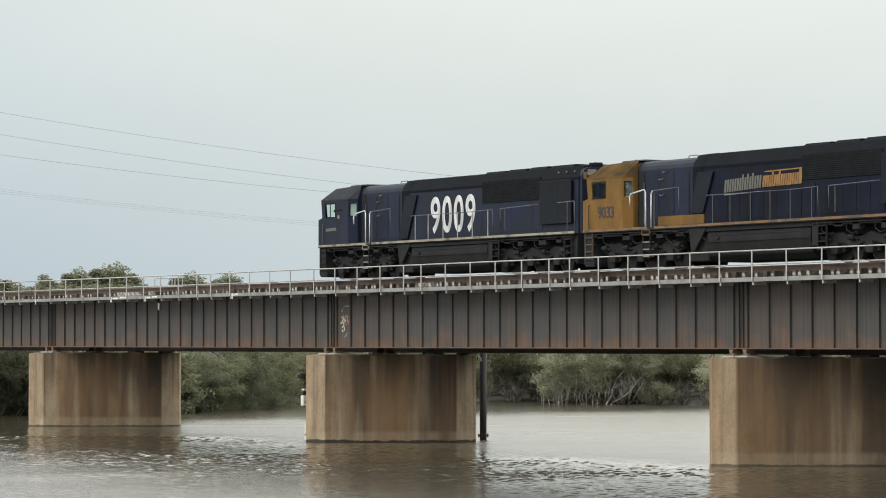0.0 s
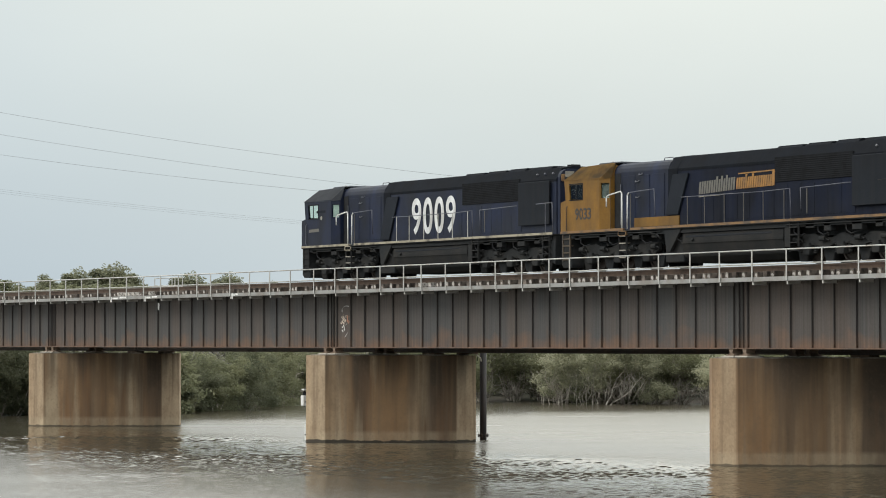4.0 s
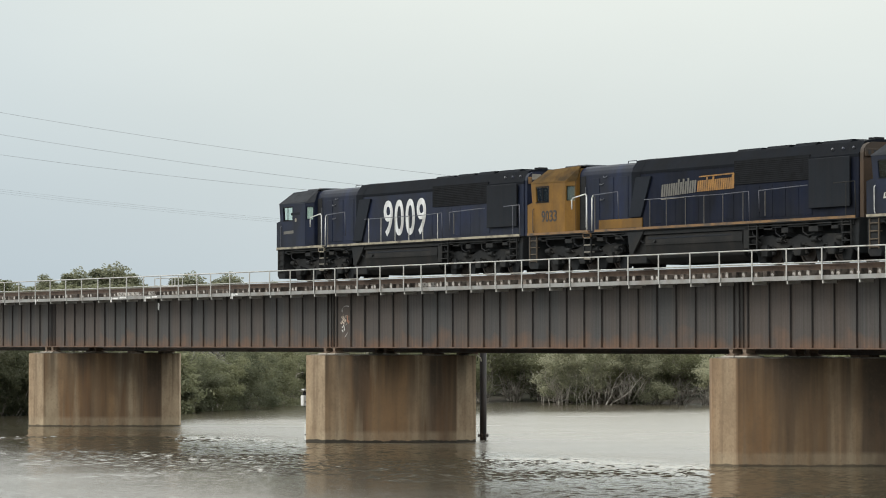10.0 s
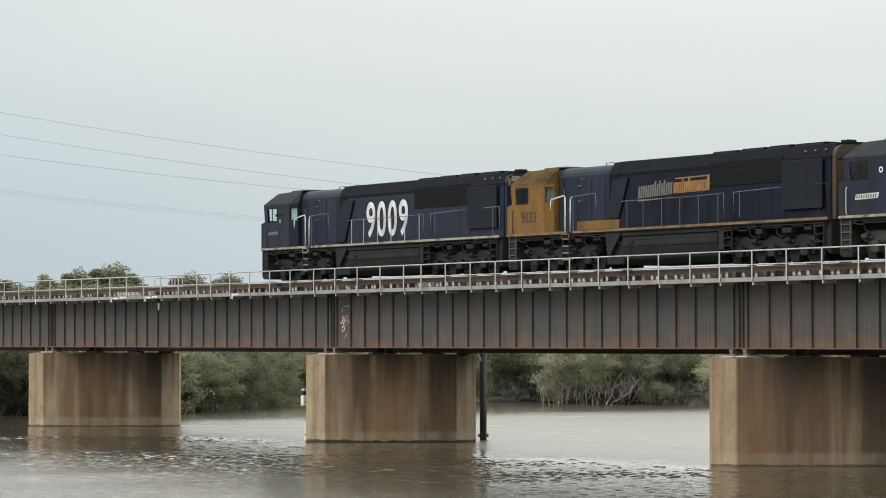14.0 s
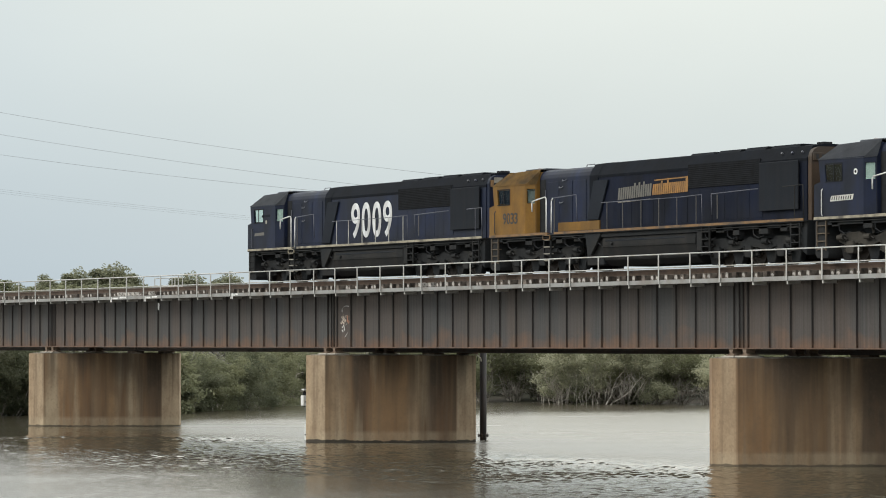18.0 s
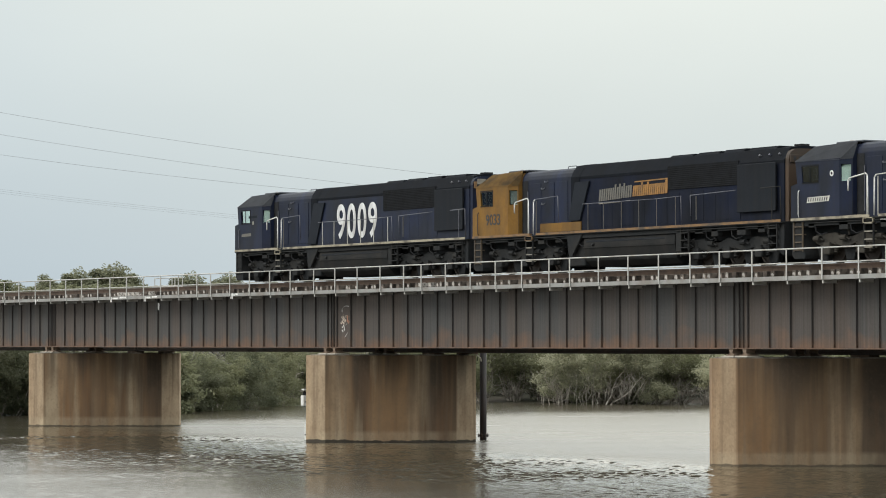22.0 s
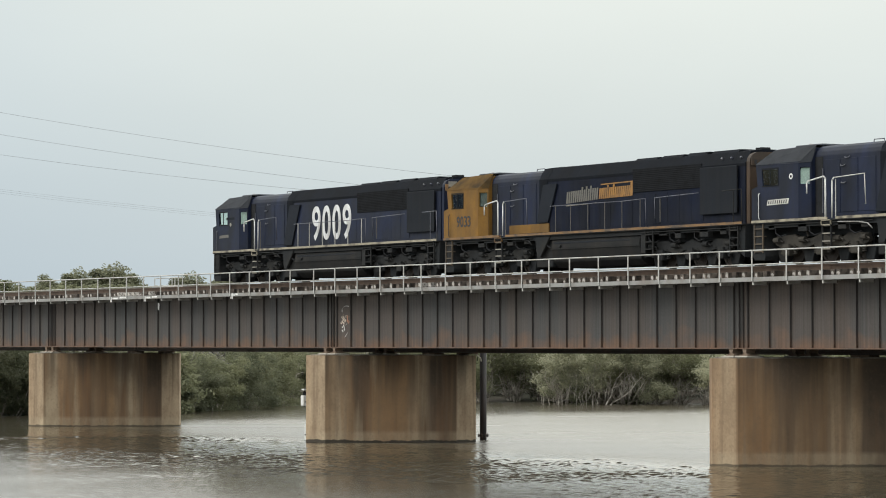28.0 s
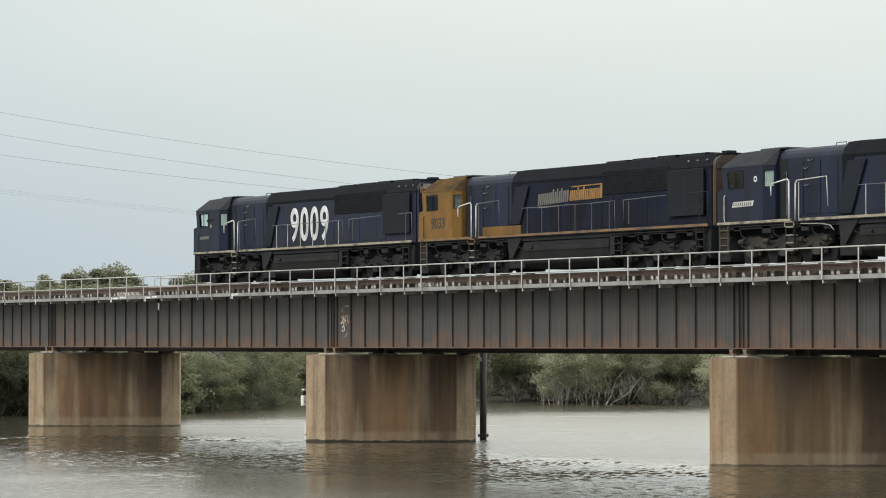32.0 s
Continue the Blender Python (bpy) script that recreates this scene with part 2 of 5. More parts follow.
    L(field(3.2, 1.6, 0.8, 2.0), bp.inputs["Height"])
    L(bp.outputs[0], b.inputs["Normal"])
    return m


WATER_ROUGH = (0.235, 0.275)
M = {}
M["girder"] = girder_material()
M["concrete"] = concrete_material()
M["concrete_clean"] = concrete_material(0.05, 0.75, 5.92)
M["concrete_rusty"] = concrete_material(0.3, 0.7)
M["water"] = water_material()
M["under"] = material("dark_steel", (0.025, 0.027, 0.029), 0.85, 0, (0.035, 0.033, 0.031), 0.6, 1.2, 1, 10, spec=0.08)
M["girder_far"] = material("sooty_girder_paint", (0.062, 0.053, 0.046), 0.8, 0, (0.095, 0.062, 0.042), 0.7, 0.8, 0.3, 10, 0.2)
M["rail_pipe"] = material("galvanised_pipe", (0.47, 0.47, 0.455), 0.55, 0.1, (0.33, 0.29, 0.24), 0.8, 2.0, 0.4, 30, 0.1)
M["channel"] = material("galvanised_channel", (0.28, 0.278, 0.268), 0.6, 0.1, (0.20, 0.18, 0.16), 0.8, 1.1, 1, 20, 0.1)
M["bracket"] = material("dirty_galvanised_bracket", (0.50, 0.495, 0.47), 0.65, 0.1, (0.30, 0.28, 0.25), 0.8, 2.0, 1, 20, 0.1)
M["grating"] = material("walkway_grating", (0.13, 0.125, 0.115), 0.8, 0.1)
M["rail_rust"] = material("rusty_rail", (0.072, 0.045, 0.030), 0.85, 0.0, (0.040, 0.026, 0.019), 0.7, 3)
M["rail_head"] = material("polished_rail_head", (0.42, 0.40, 0.38), 0.35, 0.9)
M["sleeper"] = material("weathered_timber", (0.145, 0.120, 0.100), 0.9, 0, (0.045, 0.036, 0.030), 0.9, 4.5, 1, 18, 0.4, 0.5)
M["sleeper_pale"] = material("bleached_timber", (0.46, 0.43, 0.395), 0.9, 0, (0.10, 0.085, 0.072), 0.9, 11.0, 1, 24, 0.4, 0.35, low=0.45, high=0.60)
M["sleeper_dark"] = material("oily_timber", (0.085, 0.065, 0.052), 0.9, 0, (0.03, 0.025, 0.021), 0.9, 5, 1, 18, 0.4)
M["bearing"] = material("rusty_bearing", (0.20, 0.15, 0.11), 0.85, 0.1, (0.10, 0.06, 0.04), 0.8, 4)
M["mortar"] = material("pale_mortar_pad", (0.50, 0.47, 0.41), 0.9)
M["mortar_dark"] = material("grimy_mortar", (0.13, 0.11, 0.09), 0.9, 0, (0.34, 0.31, 0.27), 0.8, 2.5, 1, 12, 0.3)
M["white"] = material("white_paint", (0.78, 0.78, 0.76), 0.5, 0, (0.5, 0.48, 0.44), 0.5, 2)
M["cream"] = material("cream_spray", (0.62, 0.52, 0.43), 0.7)
M["orange"] = material("orange_spray", (0.50, 0.24, 0.15), 0.7)
M["mud"] = material("river_mud", (0.055, 0.045, 0.032), 0.9, 0, (0.035, 0.038, 0.02), 0.8, 0.2, 1, 3, 0.4)


# ---- building helpers ----
def box(bm, x0, x1, y0, y1, z0, z1):
    v = [bm.verts.new(p) for p in ((x0, y0, z0), (x1, y0, z0), (x1, y1, z0), (x0, y1, z0), (x0, y0, z1), (x1, y0, z1), (x1, y1, z1), (x0, y1, z1))]
    for f in ((3, 2, 1, 0), (4, 5, 6, 7), (0, 1, 5, 4), (1, 2, 6, 5), (2, 3, 7, 6), (3, 0, 4, 7)):
        bm.faces.new([v[i] for i in f])
    return v


def boxes(*dims, bevel=0.0):
    bm = bmesh.new()
    for d in dims:
        box(bm, *d)
    if bevel:
        bmesh.ops.bevel(bm, geom=list(bm.edges), offset=bevel, segments=1, affect="EDGES")
    return bm


def prism(points, depth, axis="y", bevel=0.0):
    """A polygon drawn out along an axis between depth[0] and depth[1]. Points: (x, z) along y, (y, z) along x, (x, y) along z."""
    put = {"y": lambda p, d: (p[0], d, p[1]), "x": lambda p, d: (d, p[0], p[1]), "z": lambda p, d: (p[0], p[1], d)}[axis]
    bm = bmesh.new()
    a = [bm.verts.new(put(p, depth[0])) for p in points]
    b = [bm.verts.new(put(p, depth[1])) for p in points]
    bm.faces.new(a)
    bm.faces.new(b[::-1])
    n = len(points)
    for i in range(n):
        bm.faces.new((a[i], b[i], b[(i + 1) % n], a[(i + 1) % n]))
    bmesh.ops.recalc_face_normals(bm, faces=bm.faces)
    if bevel:
        bmesh.ops.bevel(bm, geom=list(bm.edges), offset=bevel, segments=2, affect="EDGES")
    return bm


def rod(bm, a, b, r0, r1=None, sides=8):
    """A round bar from a to b."""
    a, b = Vector(a), Vector(b)
    r1 = r0 if r1 is None else r1
    q = (b - a).to_track_quat("Z", "Y")
    rings = []
    for p, r in ((a, r0), (b, r1)):
        rings.append([bm.verts.new(p + q @ Vector((r * math.cos(i * math.tau / sides), r * math.sin(i * math.tau / sides), 0))) for i in range(sides)])
    for i in range(sides):
        j = (i + 1) % sides
        bm.faces.new((rings[0][i], rings[0][j], rings[1][j], rings[1][i]))
    bm.faces.new(rings[0][::-1])
    bm.faces.new(rings[1])
    return bm


def rods(*bars, sides=8):
    bm = bmesh.new()
    for bar in bars:
        rod(bm, *bar, sides=sides)
    return bm


def pipe(points, r, sides=6):
    bm = bmesh.new()
    for a, b in zip(points, points[1:]):
        rod(bm, a, b, r, sides=sides)
    return bm


def data_of(bm, name, mat, smooth=False):
    me = bpy.data.meshes.new(name)
    bm.to_mesh(me)
    bm.free()
    me.materials.append(mat)
    if smooth:
        for p in me.polygons:
            p.use_smooth = True
    return me


def part(name, bm, mat, parent=None, label="", smooth=False, at=None):
    me = bm if isinstance(bm, bpy.types.Mesh) else data_of(bm, name, mat, smooth)
    ob = new(name, me)
    if at is not None:
        ob.location = at
    if parent is not None:
        ob.parent = parent
    return tagged(ob, label)


def thing(name, label, category, group="", kind="", at=(0, 0, 0)):
    ob = new(name)
    ob.location = at
    return tagged(ob, label, category, group, kind)


# ---- ground and water ----
BANK = [(-900, -404), (-200, -239), (-30, -188), (5, -181), (21, -190), (31, -203), (39, -211), (53, -204), (61, -193), (80, -176), (110, -150), (220, -65), (600, 240), (1500, 900)]


def bank_x(y):
    for (y0, x0), (y1, x1) in zip(BANK, BANK[1:]):
        if y <= y1:
            return x0 + (x1 - x0) * (y - y0) / (y1 - y0)
    return BANK[-1][1]


def make_ground():
    def steps(edges):
        out = []
        for a, b, n in edges:
            out += [a + (b - a) * i / n for i in range(n)]
        return out + [edges[-1][1]]
    xs = steps([(-4000, -400, 10), (-400, -130, 90), (-130, 400, 25), (400, 4000, 8)])
    ys = steps([(-4000, -200, 10), (-200, -75, 10), (-75, -50, 12), (-50, -20, 5), (-20, 120, 56), (120, 600, 16), (600, 4000, 8)])
    bm = bmesh.new()
    grid = []
    for x in xs:
        row = []
        for y in ys:
            d = bank_x(y) - x
            z = max(-1.6, min(0.7, d * 0.05 - 0.05)) + 0.12 * noise.noise((x * 0.15, y * 0.15, 0))
            z = max(z, min(2.6, (-57 - y) * 0.3))
            row.append(bm.verts.new((x, y, z)))
        grid.append(row)
    for i in range(len(xs) - 1):
        for j in range(len(ys) - 1):
            bm.faces.new((grid[i][j], grid[i + 1][j], grid[i + 1][j + 1], grid[i][j + 1]))
    tagged(part("ground", bm, M["mud"], smooth=True), "dark muddy river bank and bed under the mangroves", "ground", kind="structure")


def make_water():
    """One sheet to the horizon: resolved wind waves by the bridge, fading to the ruffled skin alone farther out."""
    rng = np.random.RandomState(7)
    inner_a = np.arange(-25, 25.01, 0.11)
    inner_b = np.concatenate([np.arange(84, 150, 0.15), np.arange(150, 242.01, 0.8)])
    far = np.array([300, 400, 700, 1500, 3600.0])
    a = np.concatenate([-far[::-1], [-150, -80, -46, -32], inner_a, [32, 46, 80, 150], far])
    b = np.concatenate([-far[::-1], [-100, 0, 40, 70, 80], inner_b, [250, 280], far])
    A, B = np.meshgrid(a, b, indexing="ij")
    z = np.zeros_like(A)
    for k in range(70):
        length = 0.28 * (0.66 / 0.28) ** rng.rand()
        turn = rng.normal(0, 0.75)
        w = math.tau / length
        z += 0.0040 * length * np.sin(w * (np.cos(turn) * B + np.sin(turn) * A) + rng.rand() * math.tau)
    # gusts: patches where the ripples stand higher
    gusts = np.zeros_like(A)
    for k in range(18):
        length, turn = rng.uniform(5, 22), rng.normal(0, 0.6)
        w = math.tau / length
        gusts += np.sin(w * (np.cos(turn) * 0.5 * B + np.sin(turn) * A) + rng.rand() * math.tau)
    z *= 0.85 + 0.4 * np.tanh(gusts / 2.6)
    z *= np.clip((28 - np.abs(A)) / 4, 0, 1) * np.clip((B - 82) / 5, 0, 1) * 1.0
    c, q = math.cos(TURN), math.sin(TURN)
    X = EYE.x - c * B + q * A
    Y = EYE.y + q * B + c * A
    z *= (0.12 + 0.88 * np.clip((-0.3 - Y) / 2.5, 0, 1)) * (0.34 + 0.66 * np.clip((Y + 21) / 10, 0, 1))
    me = bpy.data.meshes.new("water")
    na, nb = A.shape
    idx = np.arange(na * nb).reshape(na, nb)
    faces = np.stack([idx[:-1, :-1], idx[:-1, 1:], idx[1:, 1:], idx[1:, :-1]], -1).reshape(-1, 4)
    me.from_pydata(np.stack([X, Y, z], -1).reshape(-1, 3).tolist(), [], faces.tolist())
    me.materials.append(M["water"])
    me.polygons.foreach_set("use_smooth", [True] * len(me.polygons))
    if me.polygons[0].normal.z < 0:
        me.flip_normals()
    return tagged(part("water", me, None), "brown rippled tidal river reflecting an overcast sky", "water", kind="structure")


make_ground()
water = make_water()

# ---- the bridge ----
JOINTS = [-188.8, -157.1, -125.38, -94.07, -62.8, -31.5]
SLANT = (math.sin(TURN), math.cos(TURN))            # the way along the piers
NEAR_WEB = -1.0


def pier(x, back, ahead, width, mat):
    """A long pier with chamfered noses; back and ahead: how far it reaches from the near bearing along its length."""
    w, c = width / 2, 0.88
    plan = [(-back + c, -w), (ahead - c, -w), (ahead, -w + 0.72), (ahead, w - 0.72), (ahead - c, w), (-back + c, w), (-back, w - 0.72), (-back, -w + 0.72)]
    u, n = SLANT, (-SLANT[1], SLANT[0])

    def ring(grow):
        out = []
        for a, b in plan:
            a, b = a + grow * (1 if a > 1 else -1), b + grow * (1 if b > 0 else -1)
            # b > 0 lies away from the water in front
            out.append((a * u[0] + b * n[0], a * u[1] + b * n[1]))
        return out
    p = thing("bridge_pier", "tan concrete river pier with chamfered ends and dark rust runs", "pier", "bridge piers", at=(x, NEAR_WEB, 0))
    lifts = [(-2.0, 0.505), (0.511, 2.305), (2.311, 3.86)]
    for z0, z1 in lifts:
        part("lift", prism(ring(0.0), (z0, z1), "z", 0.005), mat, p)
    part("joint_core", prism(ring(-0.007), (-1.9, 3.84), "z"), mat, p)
    part("bed_plate", prism([(a * 0.96 + 0.05, b * 0.96) for a, b in ring(-0.12)], (3.86, 3.90), "z"), M["mortar_dark"], p, "grimy mortar bed along the pier top")
    return p


def bearing(x, y, z0, z1):
    b = thing("bridge_bearing", "small rusty steel girder bearing on a mortar pad", "bearing", "bridge bearings", at=(x, y, 0))
    part("pad", boxes((-0.38, 0.38, -0.36, 0.36, z0, z0 + 0.05), bevel=0.01), M["mortar"], b, "pale mortar pad")
    part("base_plate", boxes((-0.26, 0.26, -0.25, 0.25, z0 + 0.05, z0 + 0.09)), M["bearing"], b)
    part("rocker", prism([(-0.18, z0 + 0.09), (0.18, z0 + 0.09), (0.08, z0 + 0.16), (0.14, z1), (-0.14, z1), (-0.08, z0 + 0.16)], (-0.2, 0.2)), M["bearing"], b)


def span(x0, x1):
    length = x1 - x0
    g = thing("bridge_span", "grey plate girder span with close stiffeners and rusty lower edge", "bridge", "bridge spans", at=(x0, 0, 0))
    a, b = 0.03, length - 0.03
    lo, hi = 4.19, 6.70
    for y in (NEAR_WEB, -NEAR_WEB):
        part("web", boxes((a, b, y - 0.008, y + 0.008, lo + 0.045, hi - 0.045)), M["girder"], g)
        part("bottom_flange", boxes((a, b, y - 0.22, y + 0.22, lo, lo + 0.045), bevel=0.006), M["girder"], g)
        part("top_flange", boxes((a, b, y - 0.22, y + 0.22, hi - 0.045, hi), bevel=0.006), M["girder"], g)
    stiff = data_of(boxes((-0.010, 0.010, -0.074, -0.008, lo + 0.045, hi - 0.045), (-0.028, 0.010, -0.083, -0.074, lo + 0.045, hi - 0.045)), "stiffener", M["girder"])
    for o in [0.12, 0.42] + [1.72 + (length - 3.35) / 22 * k for k in range(23)] + [length - 0.45, length - 0.12]:
        part("stiffener", stiff, None, g, at=(o, NEAR_WEB, 0))
    for o in [0.5 + (length - 1.0) * k / 6 for k in range(7)]:
        part("cross_frame", rods(((o, -0.98, lo + 0.15), (o, 0.98, hi - 0.15), 0.05), ((o, 0.98, lo + 0.15), (o, -0.98, hi - 0.15), 0.05), ((o, -0.98, lo + 0.12), (o, 0.98, lo + 0.12), 0.05), sides=4), M["under"], g)
    # the girders of the other line, a little deeper
    f = thing("bridge_span", "dark deeper girder pair of the second line behind", "bridge", "bridge spans", at=(x0 + 2.2, 0, 0))
    for y in (2.85, 4.65):
        part("web", boxes((a, b, y - 0.01, y + 0.01, 4.02, 6.56)), M["girder_far"], f)
        part("bottom_flange", boxes((a, b, y - 0.22, y + 0.22, 3.975, 4.02)), M["girder_far"], f)
        part("top_flange", boxes((a, b, y - 0.22, y + 0.22, 6.56, 6.60)), M["girder_far"], f)
        for o in (a, b - 0.5):
            part("sole_plate", boxes((o, o + 0.5, y - 0.25, y + 0.25, 3.895, 3.975)), M["bearing"], f)
    part("deck", boxes((a, b, 2.3, 5.2, 6.60, 6.68)), M["sleeper"], f)


POSTS = [0.05, 2.05, 4.1, 6.15, 8.2, 9.7, 11.72, 13.74, 15.72, 17.75, 19.8, 21.3, 23.35, 25.4, 27.45, 29.5]
EDGE = -2.0


def walkway(x0, x1, posts):
    length = x1 - x0
    w = thing("walkway", "narrow grated walkway with pale edge channel on cantilever brackets", "walkway", "walkways", at=(x0, 0, 0))
    part("edge_channel", boxes((0.01, length - 0.01, EDGE, EDGE + 0.012, 6.59, 6.745), (0.01, length - 0.01, EDGE + 0.012, EDGE + 0.07, 6.59, 6.602), (0.01, length - 0.01, EDGE + 0.012, EDGE + 0.07, 6.733, 6.745)), M["channel"], w)
    part("grating", boxes((0.01, length - 0.01, EDGE + 0.07, -1.42, 6.69, 6.73)), M["grating"], w)
    br = data_of(boxes((-0.035, 0.035, EDGE + 0.01, -1.23, 6.58, 6.59), (-0.006, 0.006, EDGE + 0.01, -1.40, 6.475, 6.58), (-0.035, 0.035, EDGE + 0.01, -1.40, 6.465, 6.475), (-0.035, 0.035, EDGE + 0.002, EDGE + 0.01, 6.465, 6.59)), "bracket", M["bracket"])
    for o in posts:
        part("bracket", br, None, w, at=(o, 0, 0))
    r = thing("railing", "galvanised two-rail pipe railing on slim posts", "railing", "railings", at=(x0, EDGE, 0))
    part("top_rail", rods(((0, 0, 7.69), (length, 0, 7.69), 0.026)), M["rail_pipe"], r, smooth=True)
    part("mid_rail", rods(((0, 0, 7.19), (length, 0, 7.19), 0.023)), M["rail_pipe"], r, smooth=True)
    post = data_of(boxes((-0.035, 0.035, -0.03, -0.022, 6.6, 7.70), (-0.035, -0.027, -0.022, 0.03, 6.6, 7.70)), "post", M["rail_pipe"])
    for o in posts:
        part("post", post, None, r, at=(o, -0.012, 0))


for i, x in enumerate(JOINTS):
    back, ahead = {1: (1.2, 6.8), 2: (1.2, 6.35), 3: (1.15, 6.45)}.get(i, (1.2, 6.5))
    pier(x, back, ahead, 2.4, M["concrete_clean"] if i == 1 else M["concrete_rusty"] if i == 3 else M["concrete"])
    for d in (-0.42, 0.42):
        bearing(x + d, NEAR_WEB, 3.90, 4.19)
        bearing(x + d + 1.1, -NEAR_WEB, 3.90, 4.19)
for x0, x1 in zip(JOINTS, JOINTS[1:]):
    span(x0, x1)
    walkway(x0, x1, POSTS)


def track():
    x0, x1 = JOINTS[0], JOINTS[-1]
    t = thing("railway_track", "rusty rails on weathered timber bridge sleepers", "track")
    for y in (-0.755, 0.755):
        part("rail", boxes((x0, x1, y - 0.075, y + 0.075, 6.97, 6.995), (x0, x1, y - 0.01, y + 0.01, 6.995, 7.12), (x0, x1, y - 0.035, y + 0.035, 7.12, 7.176)), M["rail_rust"], t)
        part("rail_head", boxes((x0, x1, y - 0.03, y + 0.03, 7.177, 7.19)), M["rail_head"], t, "polished rail head")
    for y in (-0.45, 0.45):
        part("guard_rail", boxes((x0, x1, y - 0.06, y + 0.06, 6.97, 6.99), (x0, x1, y - 0.01, y + 0.01, 6.99, 7.10), (x0, x1, y - 0.03, y + 0.03, 7.10, 7.14)), M["rail_rust"], t)
    kinds = [data_of(boxes((-0.115, 0.115, -1.35, 1.35, 6.70, 6.97), bevel=0.012), "sleeper", M[k]) for k in ("sleeper", "sleeper_pale", "sleeper_dark")]
    rnd = random.Random(3)
    for k in range(int((x1 - x0) / 0.56)):
        x = x0 + 0.3 + 0.56 * k + rnd.uniform(-0.05, 0.05)
        many = -116.9 < x < -114.4 or -148.4 < x < -143.4
        shift = rnd.uniform(-0.16, 0.10)
        one = part("sleeper", kinds[1 if many and rnd.random() < 0.5 else rnd.choice((0, 0, 2))], None, t, at=(x, shift, rnd.uniform(-0.015, 0.0)))
        if rnd.random() < 0.78:
            # split and bleached end grain
            w, h, low = rnd.uniform(0.06, 0.112), rnd.uniform(0.12, 0.23), 6.72 + rnd.uniform(0.0, 0.05)
            o = rnd.uniform(-0.02, 0.02)
            shape = [(o - w, low), (o + w * 0.8, low + 0.01), (o + w, low + h * 0.7), (o + w * 0.3, low + h), (o - w * 0.7, low + h * 0.9)]
            part("end_grain", prism(shape, (-1.356, -1.351)), M["sleeper_pale"], one, "bleached end grain")


track()

# ---- the locomotives ----
def weathered(m, dust, soot, strength=1.0):
    """Adds road dust thrown up from the rails, soot that settled from the roof, and rain streaks; heights are over the rail."""
    nt = m.node_tree
    N, L = nt.nodes.new, nt.links.new
    b = nt.nodes["Principled BSDF"]
    last = b.inputs["Base Color"].links[0].from_socket
    co, sep = N("ShaderNodeTexCoord"), N("ShaderNodeSeparateXYZ")
    L(co.outputs["Object"], sep.inputs[0])
    for colour, scale, stretch, z0, z1, f0, f1 in ((dust, 1.3, 0.5, 1.6, 2.5, 0.75, 0.0), (soot, 1.1, 0.35, 2.4, 3.9, 0.15, 0.9), (dust, 5.0, 0.06, 1.6, 4.2, 0.5, 0.2)):
        mp, n, r, h, mul, mx = N("ShaderNodeMapping"), N("ShaderNodeTexNoise"), N("ShaderNodeMapRange"), N("ShaderNodeMapRange"), N("ShaderNodeMath"), N("ShaderNodeMix")
        mp.inputs["Scale"].default_value, mp.inputs["Location"].default_value = (1, 1, stretch), (scale * 7, 0, 0)
        L(co.outputs["Object"], mp.inputs[0])
        n.inputs["Scale"].default_value, n.inputs["Detail"].default_value = scale, 6
        L(mp.outputs[0], n.inputs["Vector"])
        r.inputs["From Min"].default_value, r.inputs["From Max"].default_value = (0.28, 0.58) if colour is soot else (0.40, 0.66)
        L(n.outputs[0], r.inputs["Value"])
        h.inputs["From Min"].default_value, h.inputs["From Max"].default_value = z0, z1
        h.inputs["To Min"].default_value, h.inputs["To Max"].default_value = f0 * strength, f1 * strength
        L(sep.outputs["Z"], h.inputs["Value"])
        mul.operation, mx.data_type = "MULTIPLY", "RGBA"
        L(r.outputs[0], mul.inputs[0])
        L(h.outputs[0], mul.inputs[1])
        L(mul.outputs[0], mx.inputs["Factor"])
        L(last, mx.inputs["A"])
        mx.inputs["B"].default_value = (*colour, 1)
        last = mx.outputs["Result"]
    L(last, b.inputs["Base Color"])
    return m


M["blue"] = material("blue_loco_paint", (0.0130, 0.0200, 0.050), 0.5, 0, (0.0105, 0.0128, 0.0195), 0.9, 0.9, 0.6, 6, 0.05, low=0.38, high=0.62, spec=0.16)
M["blue_grimy"] = material("grimy_blue_loco_paint", (0.0080, 0.0130, 0.0340), 0.6, 0, (0.0066, 0.0076, 0.0108), 0.85, 0.8, 0.5, 6, 0.05, low=0.36, high=0.6, spec=0.08)
M["charcoal"] = material("sooty_roof_paint", (0.0092, 0.0120, 0.0178), 0.8, 0, (0.0068, 0.0084, 0.0115), 0.7, 0.9, 1, 8, 0.08, spec=0.06)
M["panel_grey"] = material("dark_grey_panel", (0.0138, 0.0172, 0.0232), 0.7, 0, (0.0105, 0.013, 0.0175), 0.6, 0.8, spec=0.10)
M["roof_grey"] = material("faded_grey_cab_roof", (0.062, 0.067, 0.078), 0.7, 0, (0.038, 0.041, 0.048), 0.7, 1.2, spec=0.2)
M["duct"] = material("dusty_duct_paint", (0.0165, 0.0200, 0.027), 0.7, 0, (0.0125, 0.015, 0.020), 0.6, 1.2, spec=0.10)
M["yellow"] = material("yellow_loco_paint", (0.245, 0.120, 0.018), 0.6, 0, (0.10, 0.055, 0.018), 0.85, 1.3, 0.4, 10, 0.05, low=0.42, high=0.68, spec=0.2)
M["yellow_grimy"] = material("sooty_yellow_roof_paint", (0.19, 0.108, 0.030), 0.7, 0, (0.06, 0.042, 0.022), 0.85, 1.4, 1, 10, 0.05, spec=0.15)
weathered(M["blue"], (0.020, 0.023, 0.034), (0.0095, 0.0118, 0.0180), 0.75)
